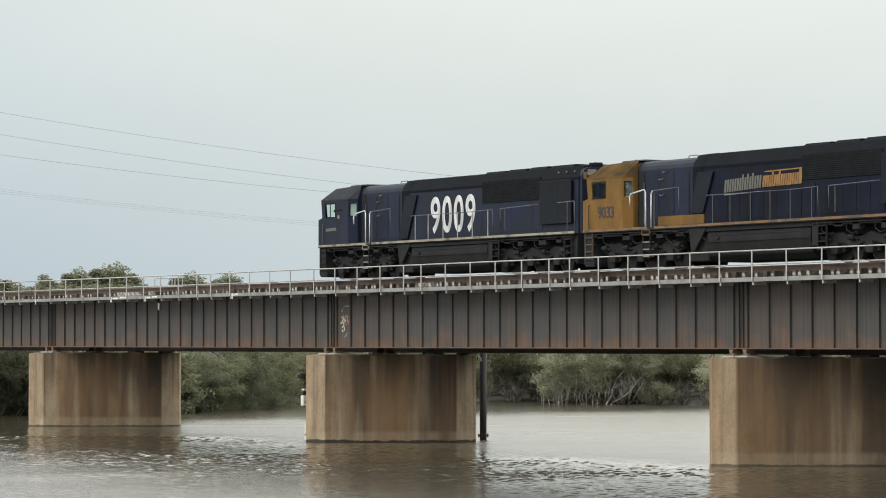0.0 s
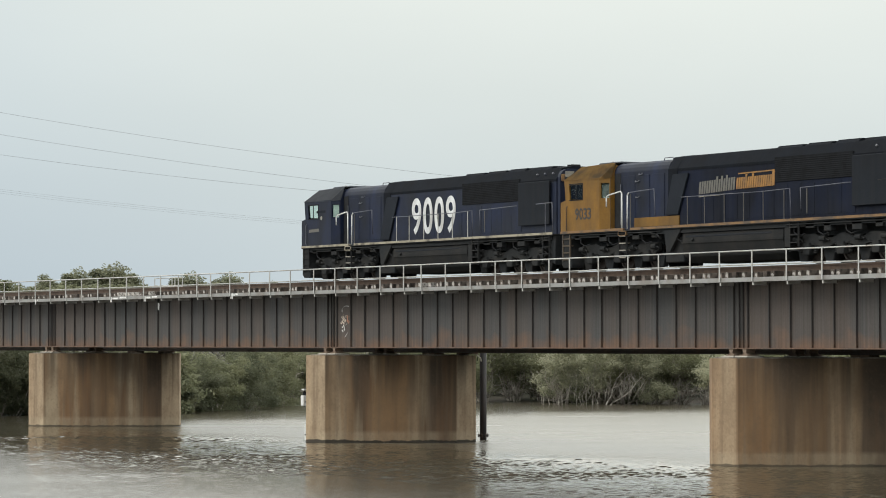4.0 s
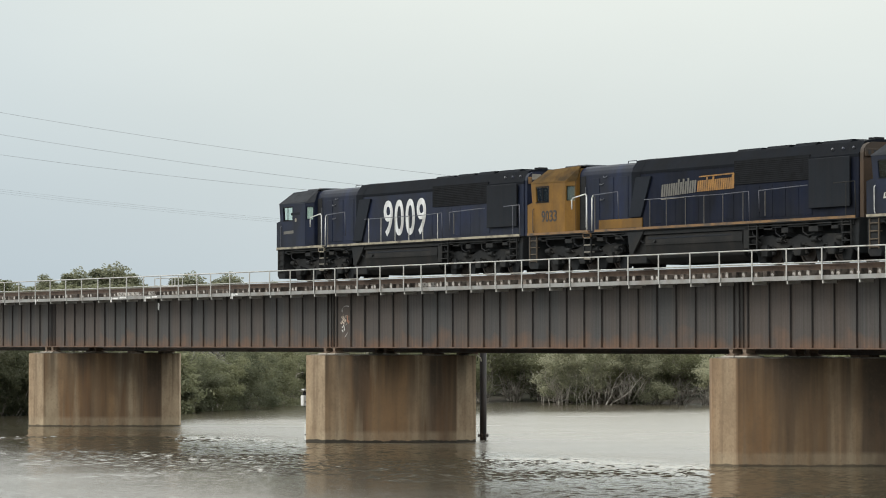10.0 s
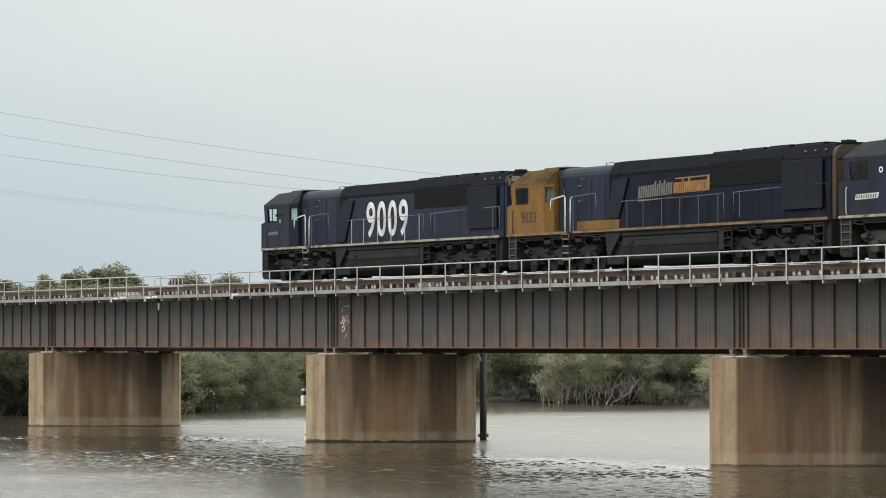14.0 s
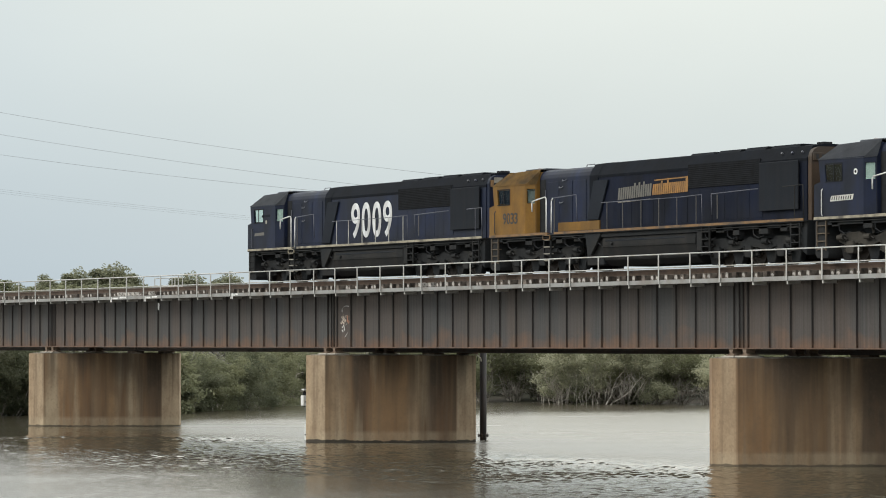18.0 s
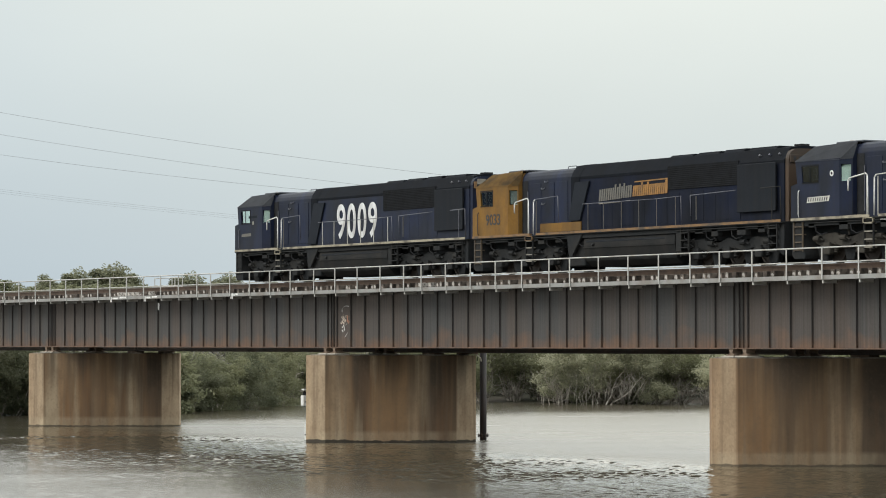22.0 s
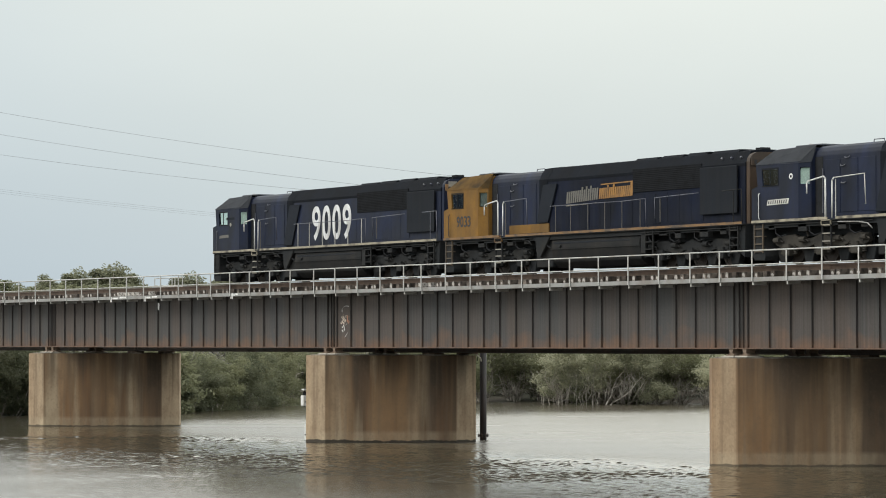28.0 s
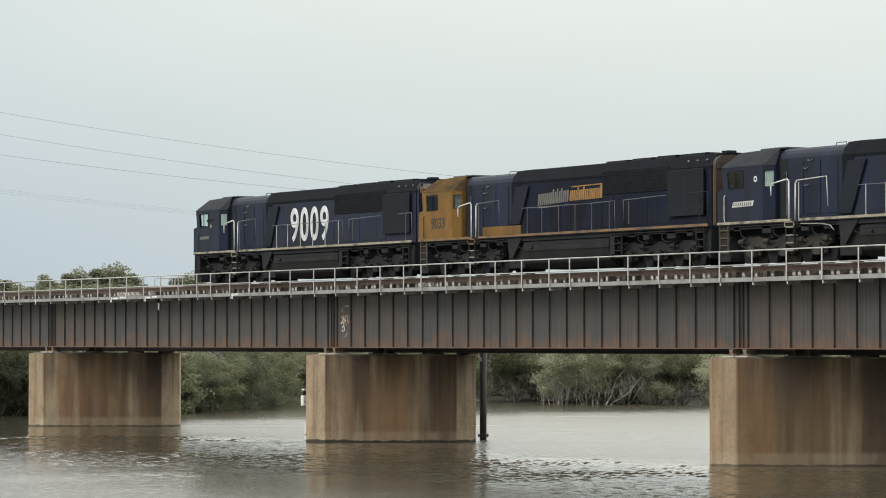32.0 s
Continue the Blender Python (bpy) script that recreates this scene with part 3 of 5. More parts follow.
weathered(M["blue_grimy"], (0.017, 0.019, 0.027), (0.0080, 0.0098, 0.0150), 0.8)
weathered(M["charcoal"], (0.018, 0.018, 0.019), (0.0070, 0.0075, 0.0085), 0.7)
weathered(M["panel_grey"], (0.024, 0.024, 0.025), (0.0095, 0.0105, 0.0125), 0.7)
weathered(M["yellow"], (0.150, 0.088, 0.030), (0.105, 0.062, 0.020))
M["rust_yellow"] = material("grimy_yellow_end", (0.052, 0.029, 0.014), 0.7, 0, (0.03, 0.022, 0.016), 0.8, 1.3)
M["tan"] = material("dusty_sill_edge", (0.31, 0.275, 0.205), 0.7, 0, (0.07, 0.06, 0.05), 0.9, 2.4)
M["ochre"] = material("dusty_orange_edge", (0.19, 0.105, 0.042), 0.7, 0, (0.065, 0.05, 0.038), 0.9, 2.2)
M["bogie"] = material("dusty_running_gear", (0.029, 0.030, 0.031), 0.9, 0, (0.043, 0.041, 0.038), 0.7, 2.2, 1, 9, 0.3, spec=0.06)
M["bogie_dusty"] = material("brown_dusty_running_gear", (0.060, 0.055, 0.048), 0.9, 0, (0.034, 0.033, 0.032), 0.7, 2.2, 1, 9, 0.3, spec=0.06)
M["tank"] = material("oily_black_tank", (0.0165, 0.017, 0.0175), 0.7, 0, (0.028, 0.026, 0.024), 0.8, 1.1, 0.5, 8, 0.1, spec=0.12)
M["black"] = material("black_parts_and_shade", (0.027, 0.028, 0.030), 0.9, 0, (0.017, 0.016, 0.016), 0.5, 3, spec=0.05)
M["grille"] = material("black_grille", (0.016, 0.017, 0.019), 0.9, 0, (0.010, 0.010, 0.010), 0.5, 3, spec=0.03)
M["step_tan"] = material("dusty_tan_steps", (0.10, 0.076, 0.052), 0.8, 0, (0.06, 0.046, 0.034), 0.8, 2.5)
M["tread"] = material("worn_wheel_steel", (0.045, 0.036, 0.03), 0.7, 0.2)
M["hand"] = material("pale_handrail_paint", (0.70, 0.70, 0.68), 0.4, 0, (0.4, 0.38, 0.35), 0.6, 4)
M["dull_hand"] = material("dull_handrail_paint", (0.07, 0.075, 0.10), 0.5, 0, (0.14, 0.14, 0.14), 0.6, 2.5)
M["glass"] = glass_material("cab_glass", (0.82, 0.9, 0.86))
M["numeral"] = material("white_numeral_paint", (0.70, 0.71, 0.71), 0.5, 0, (0.42, 0.41, 0.40), 0.8, 2.5, 0.3)
M["logo_pale"] = material("faded_pale_lettering", (0.26, 0.24, 0.20), 0.6, 0, (0.17, 0.16, 0.145), 0.7, 3)
M["logo_orange"] = material("faded_orange_lettering", (0.29, 0.14, 0.03), 0.6, 0, (0.14, 0.075, 0.028), 0.8, 3)
M["rail_post"] = material("chalky_handrail_post", (0.52, 0.51, 0.47), 0.5, 0, (0.3, 0.28, 0.25), 0.6, 3)
M["name_pale"] = material("dull_name_paint", (0.115, 0.108, 0.095), 0.6, 0, (0.09, 0.09, 0.085), 0.7, 3)
M["ink"] = material("black_numeral_paint", (0.015, 0.015, 0.018), 0.5)
M["interior"] = material("cab_lining", (0.10, 0.11, 0.11), 0.8)
M["blind"] = material("pale_green_blind", (0.40, 0.46, 0.44), 0.8)


def holed(rows, cols, place, holes, thick):
    """A wall over a grid of cut lines, open in the cells of holes; place maps (col, row, depth) to a point."""
    bm = bmesh.new()
    nc, nr = len(cols), len(rows)
    vs = [[[bm.verts.new(place(c, r, d)) for r in rows] for c in cols] for d in (0, thick)]
    solid = lambda i, j: 0 <= i < nc - 1 and 0 <= j < nr - 1 and (i, j) not in holes
    for i in range(nc - 1):
        for j in range(nr - 1):
            if not solid(i, j):
                continue
            for k in (0, 1):
                q = vs[k]
                bm.faces.new((q[i][j], q[i + 1][j], q[i + 1][j + 1], q[i][j + 1]))
            for di, dj, a, b in ((-1, 0, (i, j), (i, j + 1)), (1, 0, (i + 1, j), (i + 1, j + 1)), (0, -1, (i, j), (i + 1, j)), (0, 1, (i, j + 1), (i + 1, j + 1))):
                if not solid(i + di, j + dj):
                    bm.faces.new((vs[0][a[0]][a[1]], vs[0][b[0]][b[1]], vs[1][b[0]][b[1]], vs[1][a[0]][a[1]]))
    bmesh.ops.recalc_face_normals(bm, faces=bm.faces)
    return bm


def lettering(name, text, size, squeeze, mat, parent, at, bold=0.0, label=""):
    """Flat painted characters on the side that faces -y."""
    cu = bpy.data.curves.new(name, "FONT")
    cu.body, cu.size, cu.offset, cu.extrude = text, size, bold, 0.003
    tmp = bpy.data.objects.new(name, cu)
    scene.collection.objects.link(tmp)
    bpy.context.view_layer.update()
    me = bpy.data.meshes.new_from_object(tmp.evaluated_get(bpy.context.evaluated_depsgraph_get()))
    bpy.data.objects.remove(tmp)
    lo, hi = min(v.co.x for v in me.vertices), max(v.co.x for v in me.vertices)
    for v in me.vertices:
        v.co = Vector(((v.co.x - lo) / (hi - lo) * squeeze, -v.co.z, v.co.y))
    me.materials.clear()
    me.materials.append(mat)
    return part(name, me, mat, parent, label, at=at)


def slab(points, thick, y):
    """A flat plate in the (x, z) plane, its face towards -y at y."""
    return prism(points, (y, y + thick))


def front_x(z):
    if z <= 2.72:
        return 0.06
    return 0.06 + (z - 2.72) * 4.5 if z < 2.80 else 0.42 - (z - 2.80) * 0.13


def wheel_mesh():
    bm = bmesh.new()
    n = 28
    prof = [(-0.53, 0.04), (-0.53, 0.46), (-0.56, 0.535), (-0.585, 0.535), (-0.60, 0.508), (-0.70, 0.500), (-0.70, 0.42), (-0.655, 0.40), (-0.65, 0.20), (-0.72, 0.17), (-0.72, 0.075), (-0.86, 0.075), (-0.86, 0.001)]
    for sgn in (1, -1):
        rings = []
        for y, r in prof:
            rings.append([bm.verts.new((r * math.cos(i * math.tau / n), y * sgn, r * math.sin(i * math.tau / n))) for i in range(n)])
        for a, b in zip(rings, rings[1:]):
            for i in range(n):
                bm.faces.new((a[i], a[(i + 1) % n], b[(i + 1) % n], b[i]))
        for k in range(6):
            t = k * math.tau / 6
            rod(bm, (0.12 * math.cos(t), -0.72 * sgn, 0.12 * math.sin(t)), (0.12 * math.cos(t), -0.75 * sgn, 0.12 * math.sin(t)), 0.018, sides=6)
    rod(bm, (0, -0.53, 0), (0, 0.53, 0), 0.09, sides=12)
    bmesh.ops.recalc_face_normals(bm, faces=bm.faces)
    return data_of(bm, "wheelset", M["tread"])


WHEEL = None
CORNER = 2.85           # where the cab side turns inwards
AXLES = (1.75, 3.72, 5.69, 15.75, 17.72, 19.69)
SEAT = 0.508
moving = []            # (wheelset, place on its locomotive)


def side_pair(fn):
    """Calls fn for the near and the far side."""
    for s in (-1, 1):
        fn(s)


def ybox(x0, x1, ya, yb, z0, z1, s, bevel=0.0):
    """A box whose depth runs from ya to yb outwards on the side s."""
    a, b = sorted((ya * s, yb * s))
    return boxes((x0, x1, a, b, z0, z1), bevel=bevel)


def bogie(loco, first, gear):
    b = part("bogie", boxes((first - 0.35, first + 4.3, -0.55, 0.55, 0.55, 0.82), bevel=0.03), gear, loco)
    xs = [first, first + 1.97, first + 3.94]

    def side(s):
        prof = [(first - 0.75, 0.72), (first - 0.70, 1.00), (first + 0.4, 1.05), (first + 0.75, 0.90), (first + 1.4, 0.90), (first + 1.97, 1.06), (first + 2.55, 0.90), (first + 3.2, 0.90), (first + 3.55, 1.05), (first + 4.6, 1.00), (first + 4.68, 0.72),
                (first + 4.35, 0.60), (first + 3.5, 0.66), (first + 2.9, 0.50), (first + 2.4, 0.66), (first + 1.5, 0.66), (first + 1.0, 0.50), (first + 0.4, 0.66), (first - 0.4, 0.60)]
        part("side_frame", prism(prof, (s * 0.93, s * 1.10), bevel=0.015), gear, b)
        for x in xs:
            part("axle_box", prism([(x - 0.2, 0.30), (x + 0.2, 0.30), (x + 0.24, 0.52), (x + 0.16, 0.72), (x - 0.16, 0.72), (x - 0.24, 0.52)], (s * 0.88, s * 1.20), bevel=0.02), gear, b)
            for d in (-0.38, 0.38):
                bm = bmesh.new()
                rings = []
                for k in range(14):
                    r = 0.098 if k % 2 else 0.066
                    rings.append([bm.verts.new((x + d + r * math.cos(i * math.tau / 9), s * 1.03 + r * math.sin(i * math.tau / 9), 0.35 + 0.028 * k)) for i in range(9)])
                for ra, rb in zip(rings, rings[1:]):
                    for i in range(9):
                        bm.faces.new((ra[i], ra[(i + 1) % 9], rb[(i + 1) % 9], rb[i]))
                part("spring", bm, gear, b)
        for x in (xs[0] - 0.52, xs[0] + 0.98, xs[1] + 1.02, xs[2] + 0.52):
            part("brake_cylinder", rods(((x - 0.16, s * 1.17, 0.86), (x + 0.16, s * 1.17, 0.86), 0.10), ((x + 0.16, s * 1.17, 0.86), (x + 0.34, s * 1.17, 0.78), 0.03), sides=10), gear, b)
            part("brake_beam", prism([(x - 0.40, 0.62), (x - 0.22, 0.09), (x + 0.22, 0.09), (x + 0.40, 0.62)], tuple(sorted((s * 0.66, s * 0.90))), bevel=0.02), M["under"], b)
            part("brake_shoe", ybox(x - 0.06, x + 0.06, 0.66, 0.80, 0.35, 0.72, s, 0.02), M["under"], b)
        part("sand_pipe", pipe([(first - 0.62, s * 0.85, 1.1), (first - 0.66, s * 0.80, 0.5), (first - 0.45, s * 0.76, 0.14)], 0.022), M["under"], b)
        part("sand_pipe", pipe([(first + 4.55, s * 0.85, 1.1), (first + 4.6, s * 0.80, 0.5), (first + 4.4, s * 0.76, 0.14)], 0.022), M["under"], b)
        part("brake_rod", rods(((first - 0.3, s * 1.13, 0.55), (first + 4.2, s * 1.13, 0.55), 0.022)), M["under"], b)
        part("damper", rods(((first + 1.3, s * 1.16, 0.95), (first + 1.15, s * 1.2, 1.42), 0.045), ((first + 1.22, s * 1.18, 1.2), (first + 1.15, s * 1.2, 1.42), 0.06)), gear, b)
    side_pair(side)
    for x in xs:
        part("traction_motor", rods(((x + 0.45, -0.45, 0.52), (x + 0.45, 0.45, 0.52), 0.36), sides=14), M["under"], b)


def locomotive(label, scheme, at):
    global WHEEL
    L = thing("diesel_locomotive", label, "locomotive", "coupled locomotives", at=at)
    cabm = M["yellow"] if scheme == "yellow" else M["blue"]
    hoodm = M["blue_grimy"] if scheme == "yellow" else M["blue"]
    edge = M["ochre"] if scheme == "yellow" else M["tan"]
    # underframe, end plates and running board
    part("underframe", boxes((0.1, 21.4, -0.75, 0.75, 0.98, 1.45), (0.35, 21.2, -1.36, 1.36, 1.30, 1.46)), M["under"], L)
    part("running_board", boxes((0.03, 21.42, -1.45, 1.45, 1.462, 1.52), bevel=0.008), M["under"], L)
    for x0, x1 in ((0.05, 4.52), (5.0, 21.4)):          # broken at the steps
        side_pair(lambda s: part("sill_edge", ybox(x0, x1, 1.452, 1.462, 1.50, 1.59, s), edge, L, "dusty pale edge strip along the running board"))
    side_pair(lambda s: part("step_box", boxes(*[(4.14, 4.70, min(s * 1.38, s * 1.455), max(s * 1.38, s * 1.455), z, z + 0.03) for z in (1.30, 1.46)], (4.14, 4.17, min(s * 1.38, s * 1.455), max(s * 1.38, s * 1.455), 1.30, 1.49), (4.67, 4.70, min(s * 1.38, s * 1.455), max(s * 1.38, s * 1.455), 1.30, 1.49)), edge, L, "pale step frame below the cab door"))
    part("pilot", prism([(0.02, 1.46), (0.02, 0.30), (0.16, 0.16), (0.75, 0.16), (0.80, 0.30), (0.60, 0.9), (0.60, 1.46)], (-1.38, 1.38), bevel=0.015), M["under"], L)
    part("rear_apron", prism([(21.0, 1.46), (21.0, 0.50), (21.38, 0.30), (21.42, 1.46)], (-1.30, 1.30), bevel=0.015), M["under"], L)
    for x0, x1 in ((-0.30, 0.3), (21.2, 21.75)):
        c = part("coupler", boxes((x0, x1, -0.10, 0.10, 0.80, 1.0), bevel=0.02), M["bogie"], L)
        xe = x0 if x0 < 1 else x1
        part("knuckle", prism([(xe - 0.16, -0.16), (xe + 0.16, -0.16), (xe + 0.20, 0.02), (xe + 0.12, 0.20), (xe - 0.12, 0.20), (xe - 0.20, 0.02)], (0.74, 1.06), "z", 0.02), M["bogie"], c)
    for x in (0.0, 21.43):
        for y in (-0.55, -0.35, 0.35, 0.55):
            part("brake_hose", pipe([(x, y, 1.1), (x + (-0.12 if x < 1 else 0.12), y, 0.85), (x + (-0.10 if x < 1 else 0.10), y * 0.8, 0.5)], 0.025), M["black"], L)
    # cab: hollow, with its windows
    zs = [1.525, 2.72, 2.80, 3.38, 3.58]

    def side(s):
        us = [0.0, 0.13, 0.51, 1.0]
        wall = part("cab_side", holed(zs, us, lambda u, z, d: (front_x(z) + u * (CORNER - front_x(z)), s * (1.447 - d), z), {(1, 2)}, 0.05), cabm, L)
        part("window_pane", holed([2.80, 3.38], [0.13, 0.51], lambda u, z, d: (front_x(z) + u * (CORNER - front_x(z)), s * (1.42 - d), z), set(), 0.008), M["glass"], wall).visible_shadow = False
        x0, x1 = 0.35 + 0.13 * 2.5, 0.35 + 0.51 * 2.5
        part("window_frame", boxes((x0 + 0.02, x1 + 0.06, s * 1.45 - 0.012, s * 1.45 + 0.012, 3.395, 3.43), (x0 + 0.02, x1 + 0.06, s * 1.45 - 0.012, s * 1.45 + 0.012, 2.77, 2.805), (x1 + 0.02, x1 + 0.06, s * 1.45 - 0.012, s * 1.45 + 0.012, 2.8, 3.4), ((x0 + x1) / 2 + 0.02, (x0 + x1) / 2 + 0.06, s * 1.45 - 0.012, s * 1.45 + 0.012, 2.8, 3.4)), M["black"], wall, "black rubber window frame")
        turn = lambda u, z, d: (CORNER + 0.42 * u - 0.3 * d, s * (1.447 - 0.26 * u - d), z)
        taper = part("cab_side", holed(zs, [0.0, 0.12, 0.86, 1.0], turn, {(1, 2)}, 0.05), cabm, L, "inward-turned rear cab side with a pale window")
        part("window_pane", holed([2.80, 3.38], [0.12, 0.86], lambda u, z, d: turn(u, z, d + 0.02), set(), 0.008), M["glass"], taper).visible_shadow = False
        part("window_blind", holed([2.82, 3.36], [0.14, 0.84], lambda u, z, d: turn(u, z, d + 0.06), set(), 0.005), M["blind"] if scheme != "yellow" else M["interior"], taper, "pale greenish blind behind the glass")
        part("door_seam", holed([1.6, 3.55], [0.94, 0.965], lambda u, z, d: turn(u, z, d - 0.004), set(), 0.003), M["black"], taper)
        part("kick_step", ybox(3.4, 4.0, 1.02, 1.43, 1.52, 1.60, s, 0.01), edge, L)
        # roof panel that slopes inwards
        bm = bmesh.new()
        q = [(front_x(3.58) - 0.04, 1.46, 3.57), (CORNER, 1.46, 3.53), (3.29, 1.20, 3.56), (3.29, 0.98, 4.15), (3.05, 0.95, 4.16), (0.80, 0.95, 4.10)]
        v = [bm.verts.new((x, s * y, z)) for x, y, z in q]
        bm.faces.new((v[0], v[1], v[4], v[5]))
        bm.faces.new((v[1], v[2], v[3], v[4]))
        bmesh.ops.solidify(bm, geom=list(bm.faces), thickness=0.04)
        part("roof_side", bm, M["roof_grey"] if scheme != "yellow" else M["yellow_grimy"], L, "sloping cab roof panel")
    side_pair(side)
    zf = [1.525, 2.72, 2.80, 2.86, 3.46, 3.58]
    front = part("cab_front", holed(zf, [-1.0, -0.86, -0.06, 0.06, 0.86, 1.0], lambda u, z, d: (front_x(z) + d, u * 1.40, z), {(1, 3), (3, 3)}, 0.05), cabm, L)
    for a, b in ((-0.86, -0.06), (0.06, 0.86)):
        part("windscreen", holed([2.86, 3.46], [a, b], lambda u, z, d: (front_x(z) + 0.02 + d, u * 1.40, z), set(), 0.008), M["glass"], front).visible_shadow = False
    part("nose_door", boxes((0.035, 0.06, -0.35, 0.35, 1.60, 2.66), bevel=0.008), cabm, front)
    for y in (-0.95, 0.95):
        part("headlight", rods(((0.02, y, 2.25), (0.08, y, 2.25), 0.12), sides=14), M["white"], front, "round headlight in the nose")
    part("number_board", boxes((0.40, 0.50, -0.9, -0.3, 3.74, 3.96)), M["ochre"], front)
    bm = bmesh.new()
    v = [bm.verts.new(p) for p in ((0.29, -1.46, 3.57), (0.29, 1.46, 3.57), (0.80, 0.95, 4.10), (0.80, -0.95, 4.10), (3.05, 0.95, 4.16), (3.05, -0.95, 4.16), (3.29, 0.98, 4.15), (3.29, -0.98, 4.15))]
    for f in ((0, 1, 2, 3), (3, 2, 4, 5), (5, 4, 6, 7)):
        bm.faces.new([v[i] for i in f])
    bmesh.ops.solidify(bm, geom=list(bm.faces), thickness=0.04)
    part("cab_roof", bm, M["yellow_grimy"] if scheme == "yellow" else M["charcoal"], L)
    part("cab_floor", boxes((0.15, 3.2, -1.0, 1.0, 1.53, 1.60)), M["interior"], L)
    part("cab_bulkhead", prism([(-1.18, 1.55), (-1.18, 3.56), (-0.95, 4.06), (0.95, 4.06), (1.18, 3.56), (1.18, 1.55)], (3.22, 3.27), "x"), cabm, L)
    part("control_desk", prism([(0.35, 1.6), (0.35, 2.55), (0.7, 2.62), (0.95, 2.45), (0.95, 1.6)], (-1.2, -0.2), bevel=0.02), M["interior"], L)
    part("driver_seat", boxes((1.55, 2.05, -1.0, -0.5, 1.95, 2.08), (1.98, 2.10, -1.0, -0.5, 2.0, 2.75), (1.72, 1.88, -0.83, -0.67, 1.6, 1.95), bevel=0.02), M["black"], L)
    part("horn", rods(((2.2, -0.1, 4.22), (1.75, -0.1, 4.24), 0.03, 0.07), ((2.2, 0.1, 4.22), (1.85, 0.1, 4.24), 0.03, 0.06), ((2.15, 0, 4.08), (2.15, 0, 4.24), 0.03)), M["channel"], L)
    part("roof_unit", boxes((1.7, 3.28, -0.72, 0.72, 4.13, 4.215), bevel=0.03), M["roof_grey"], L, "low box on the cab roof")
    # front hood
    fh = [(-1.02, 1.525), (-1.02, 3.76), (-0.985, 3.90), (-0.89, 4.03), (-0.74, 4.105), (-0.55, 4.13), (0.55, 4.13), (0.74, 4.105), (0.89, 4.03), (0.985, 3.90), (1.02, 3.76), (1.02, 1.525)]
    hood_a = part("front_hood", prism(fh, (3.275, 7.0), "x", 0.012), M["blue"], L)
    for s in (-1, 1):
        for x0, x1, z0, z1 in ((3.85, 4.7, 1.75, 3.6), (4.8, 5.7, 1.75, 3.6), (5.8, 6.7, 1.75, 3.6)):
            part("hood_door", ybox(x0, x1, 1.021, 1.036, z0, z1, s, 0.005), M["blue"], hood_a)
        for x, z in ((4.75, 3.35), (4.78, 2.75), (5.0, 3.62)):
            part("door_handle", pipe([(x, s * 1.035, z + 0.05), (x + 0.04, s * 1.08, z), (x + 0.22, s * 1.08, z), (x + 0.26, s * 1.035, z + 0.05)], 0.018), M["dull_hand"], hood_a)
    for s in (-1, 1):
        # the doorway's shade as a thin black plate; the hood has no opening here
        part("doorway_shade", ybox(3.29, 3.72, 1.021, 1.030, 1.6, 3.72, s), M["black"], hood_a, "flat black plate standing for the shaded doorway beside the cab")
        part("door_rail", rods(((3.76, s * 1.06, 1.75), (3.76, s * 1.06, 3.3), 0.02)), M["dull_hand"], hood_a)
    # main hood
    mh = [(-1.05, 1.525), (-1.05, 3.72), (-0.78, 4.16), (-0.3, 4.23), (0.3, 4.23), (0.78, 4.16), (1.05, 3.72), (1.05, 1.525)]
    hood_b = part("main_hood", prism(mh, (7.02, 21.08), "x", 0.012), hoodm, L)
    top = [(-1.062, 3.62), (-1.062, 3.725), (-0.787, 4.172), (-0.3, 4.243), (0.3, 4.243), (0.787, 4.172), (1.062, 3.725), (1.062, 3.62), (1.0, 3.62), (1.0, 3.7), (-1.0, 3.7), (-1.0, 3.62)]
    part("hood_top", prism(top, (7.6, 21.09), "x"), M["charcoal"], hood_b, "sooty sloping hood roof")
    dark_band = [(-1.068, 1.6), (-1.068, 3.73), (-0.79, 4.178), (-0.3, 4.25), (0.3, 4.25), (0.79, 4.178), (1.068, 3.73), (1.068, 1.6)]
    part("blower_housing", prism(dark_band, (7.0, 7.62), "x"), M["charcoal"], hood_b, "dark upright band round the hood")
    for s in (-1, 1):
        foot = [(6.88, 2.00), (7.72, 2.00)] if scheme == "yellow" else [(6.76, 1.68), (7.58, 1.68)]
        part("air_duct", prism(foot + [(8.4, 3.52), (7.35, 3.52)], tuple(sorted((s * 1.06, s * 1.125))), bevel=0.02), M["duct"], hood_b, "slanting dark grey air duct")
        for k in range(7):
            x0 = 8.45 + 0.75 * k
            part("hood_door", ybox(x0, x0 + 0.732, 1.051, 1.060, 1.72, 2.62, s), hoodm, hood_b)
        for k in range(6):
            x0 = 13.75 + 0.78 * k
            part("hood_door", ybox(x0, x0 + 0.762, 1.051, 1.062, 1.72, 2.86, s), hoodm, hood_b)
        grille = part("radiator_grille", ybox(13.75, 18.30, 1.02, 1.075, 2.95, 3.83, s), M["grille"], hood_b, "black radiator intake with fine slats")
        for k in range(12):
            z = 2.99 + 0.07 * k
            part("slat", prism([(s * 1.075, z), (s * 1.083, z - 0.03), (s * 1.083, z - 0.02), (s * 1.075, z + 0.006)], (13.8, 18.25), "x"), M["grille"], grille)
        cover = part("equipment_panel", ybox(18.35, 20.70, 1.13, 1.17, 1.93, 3.66, s, 0.015), M["panel_grey"], L, "flat dark grey equipment cover")
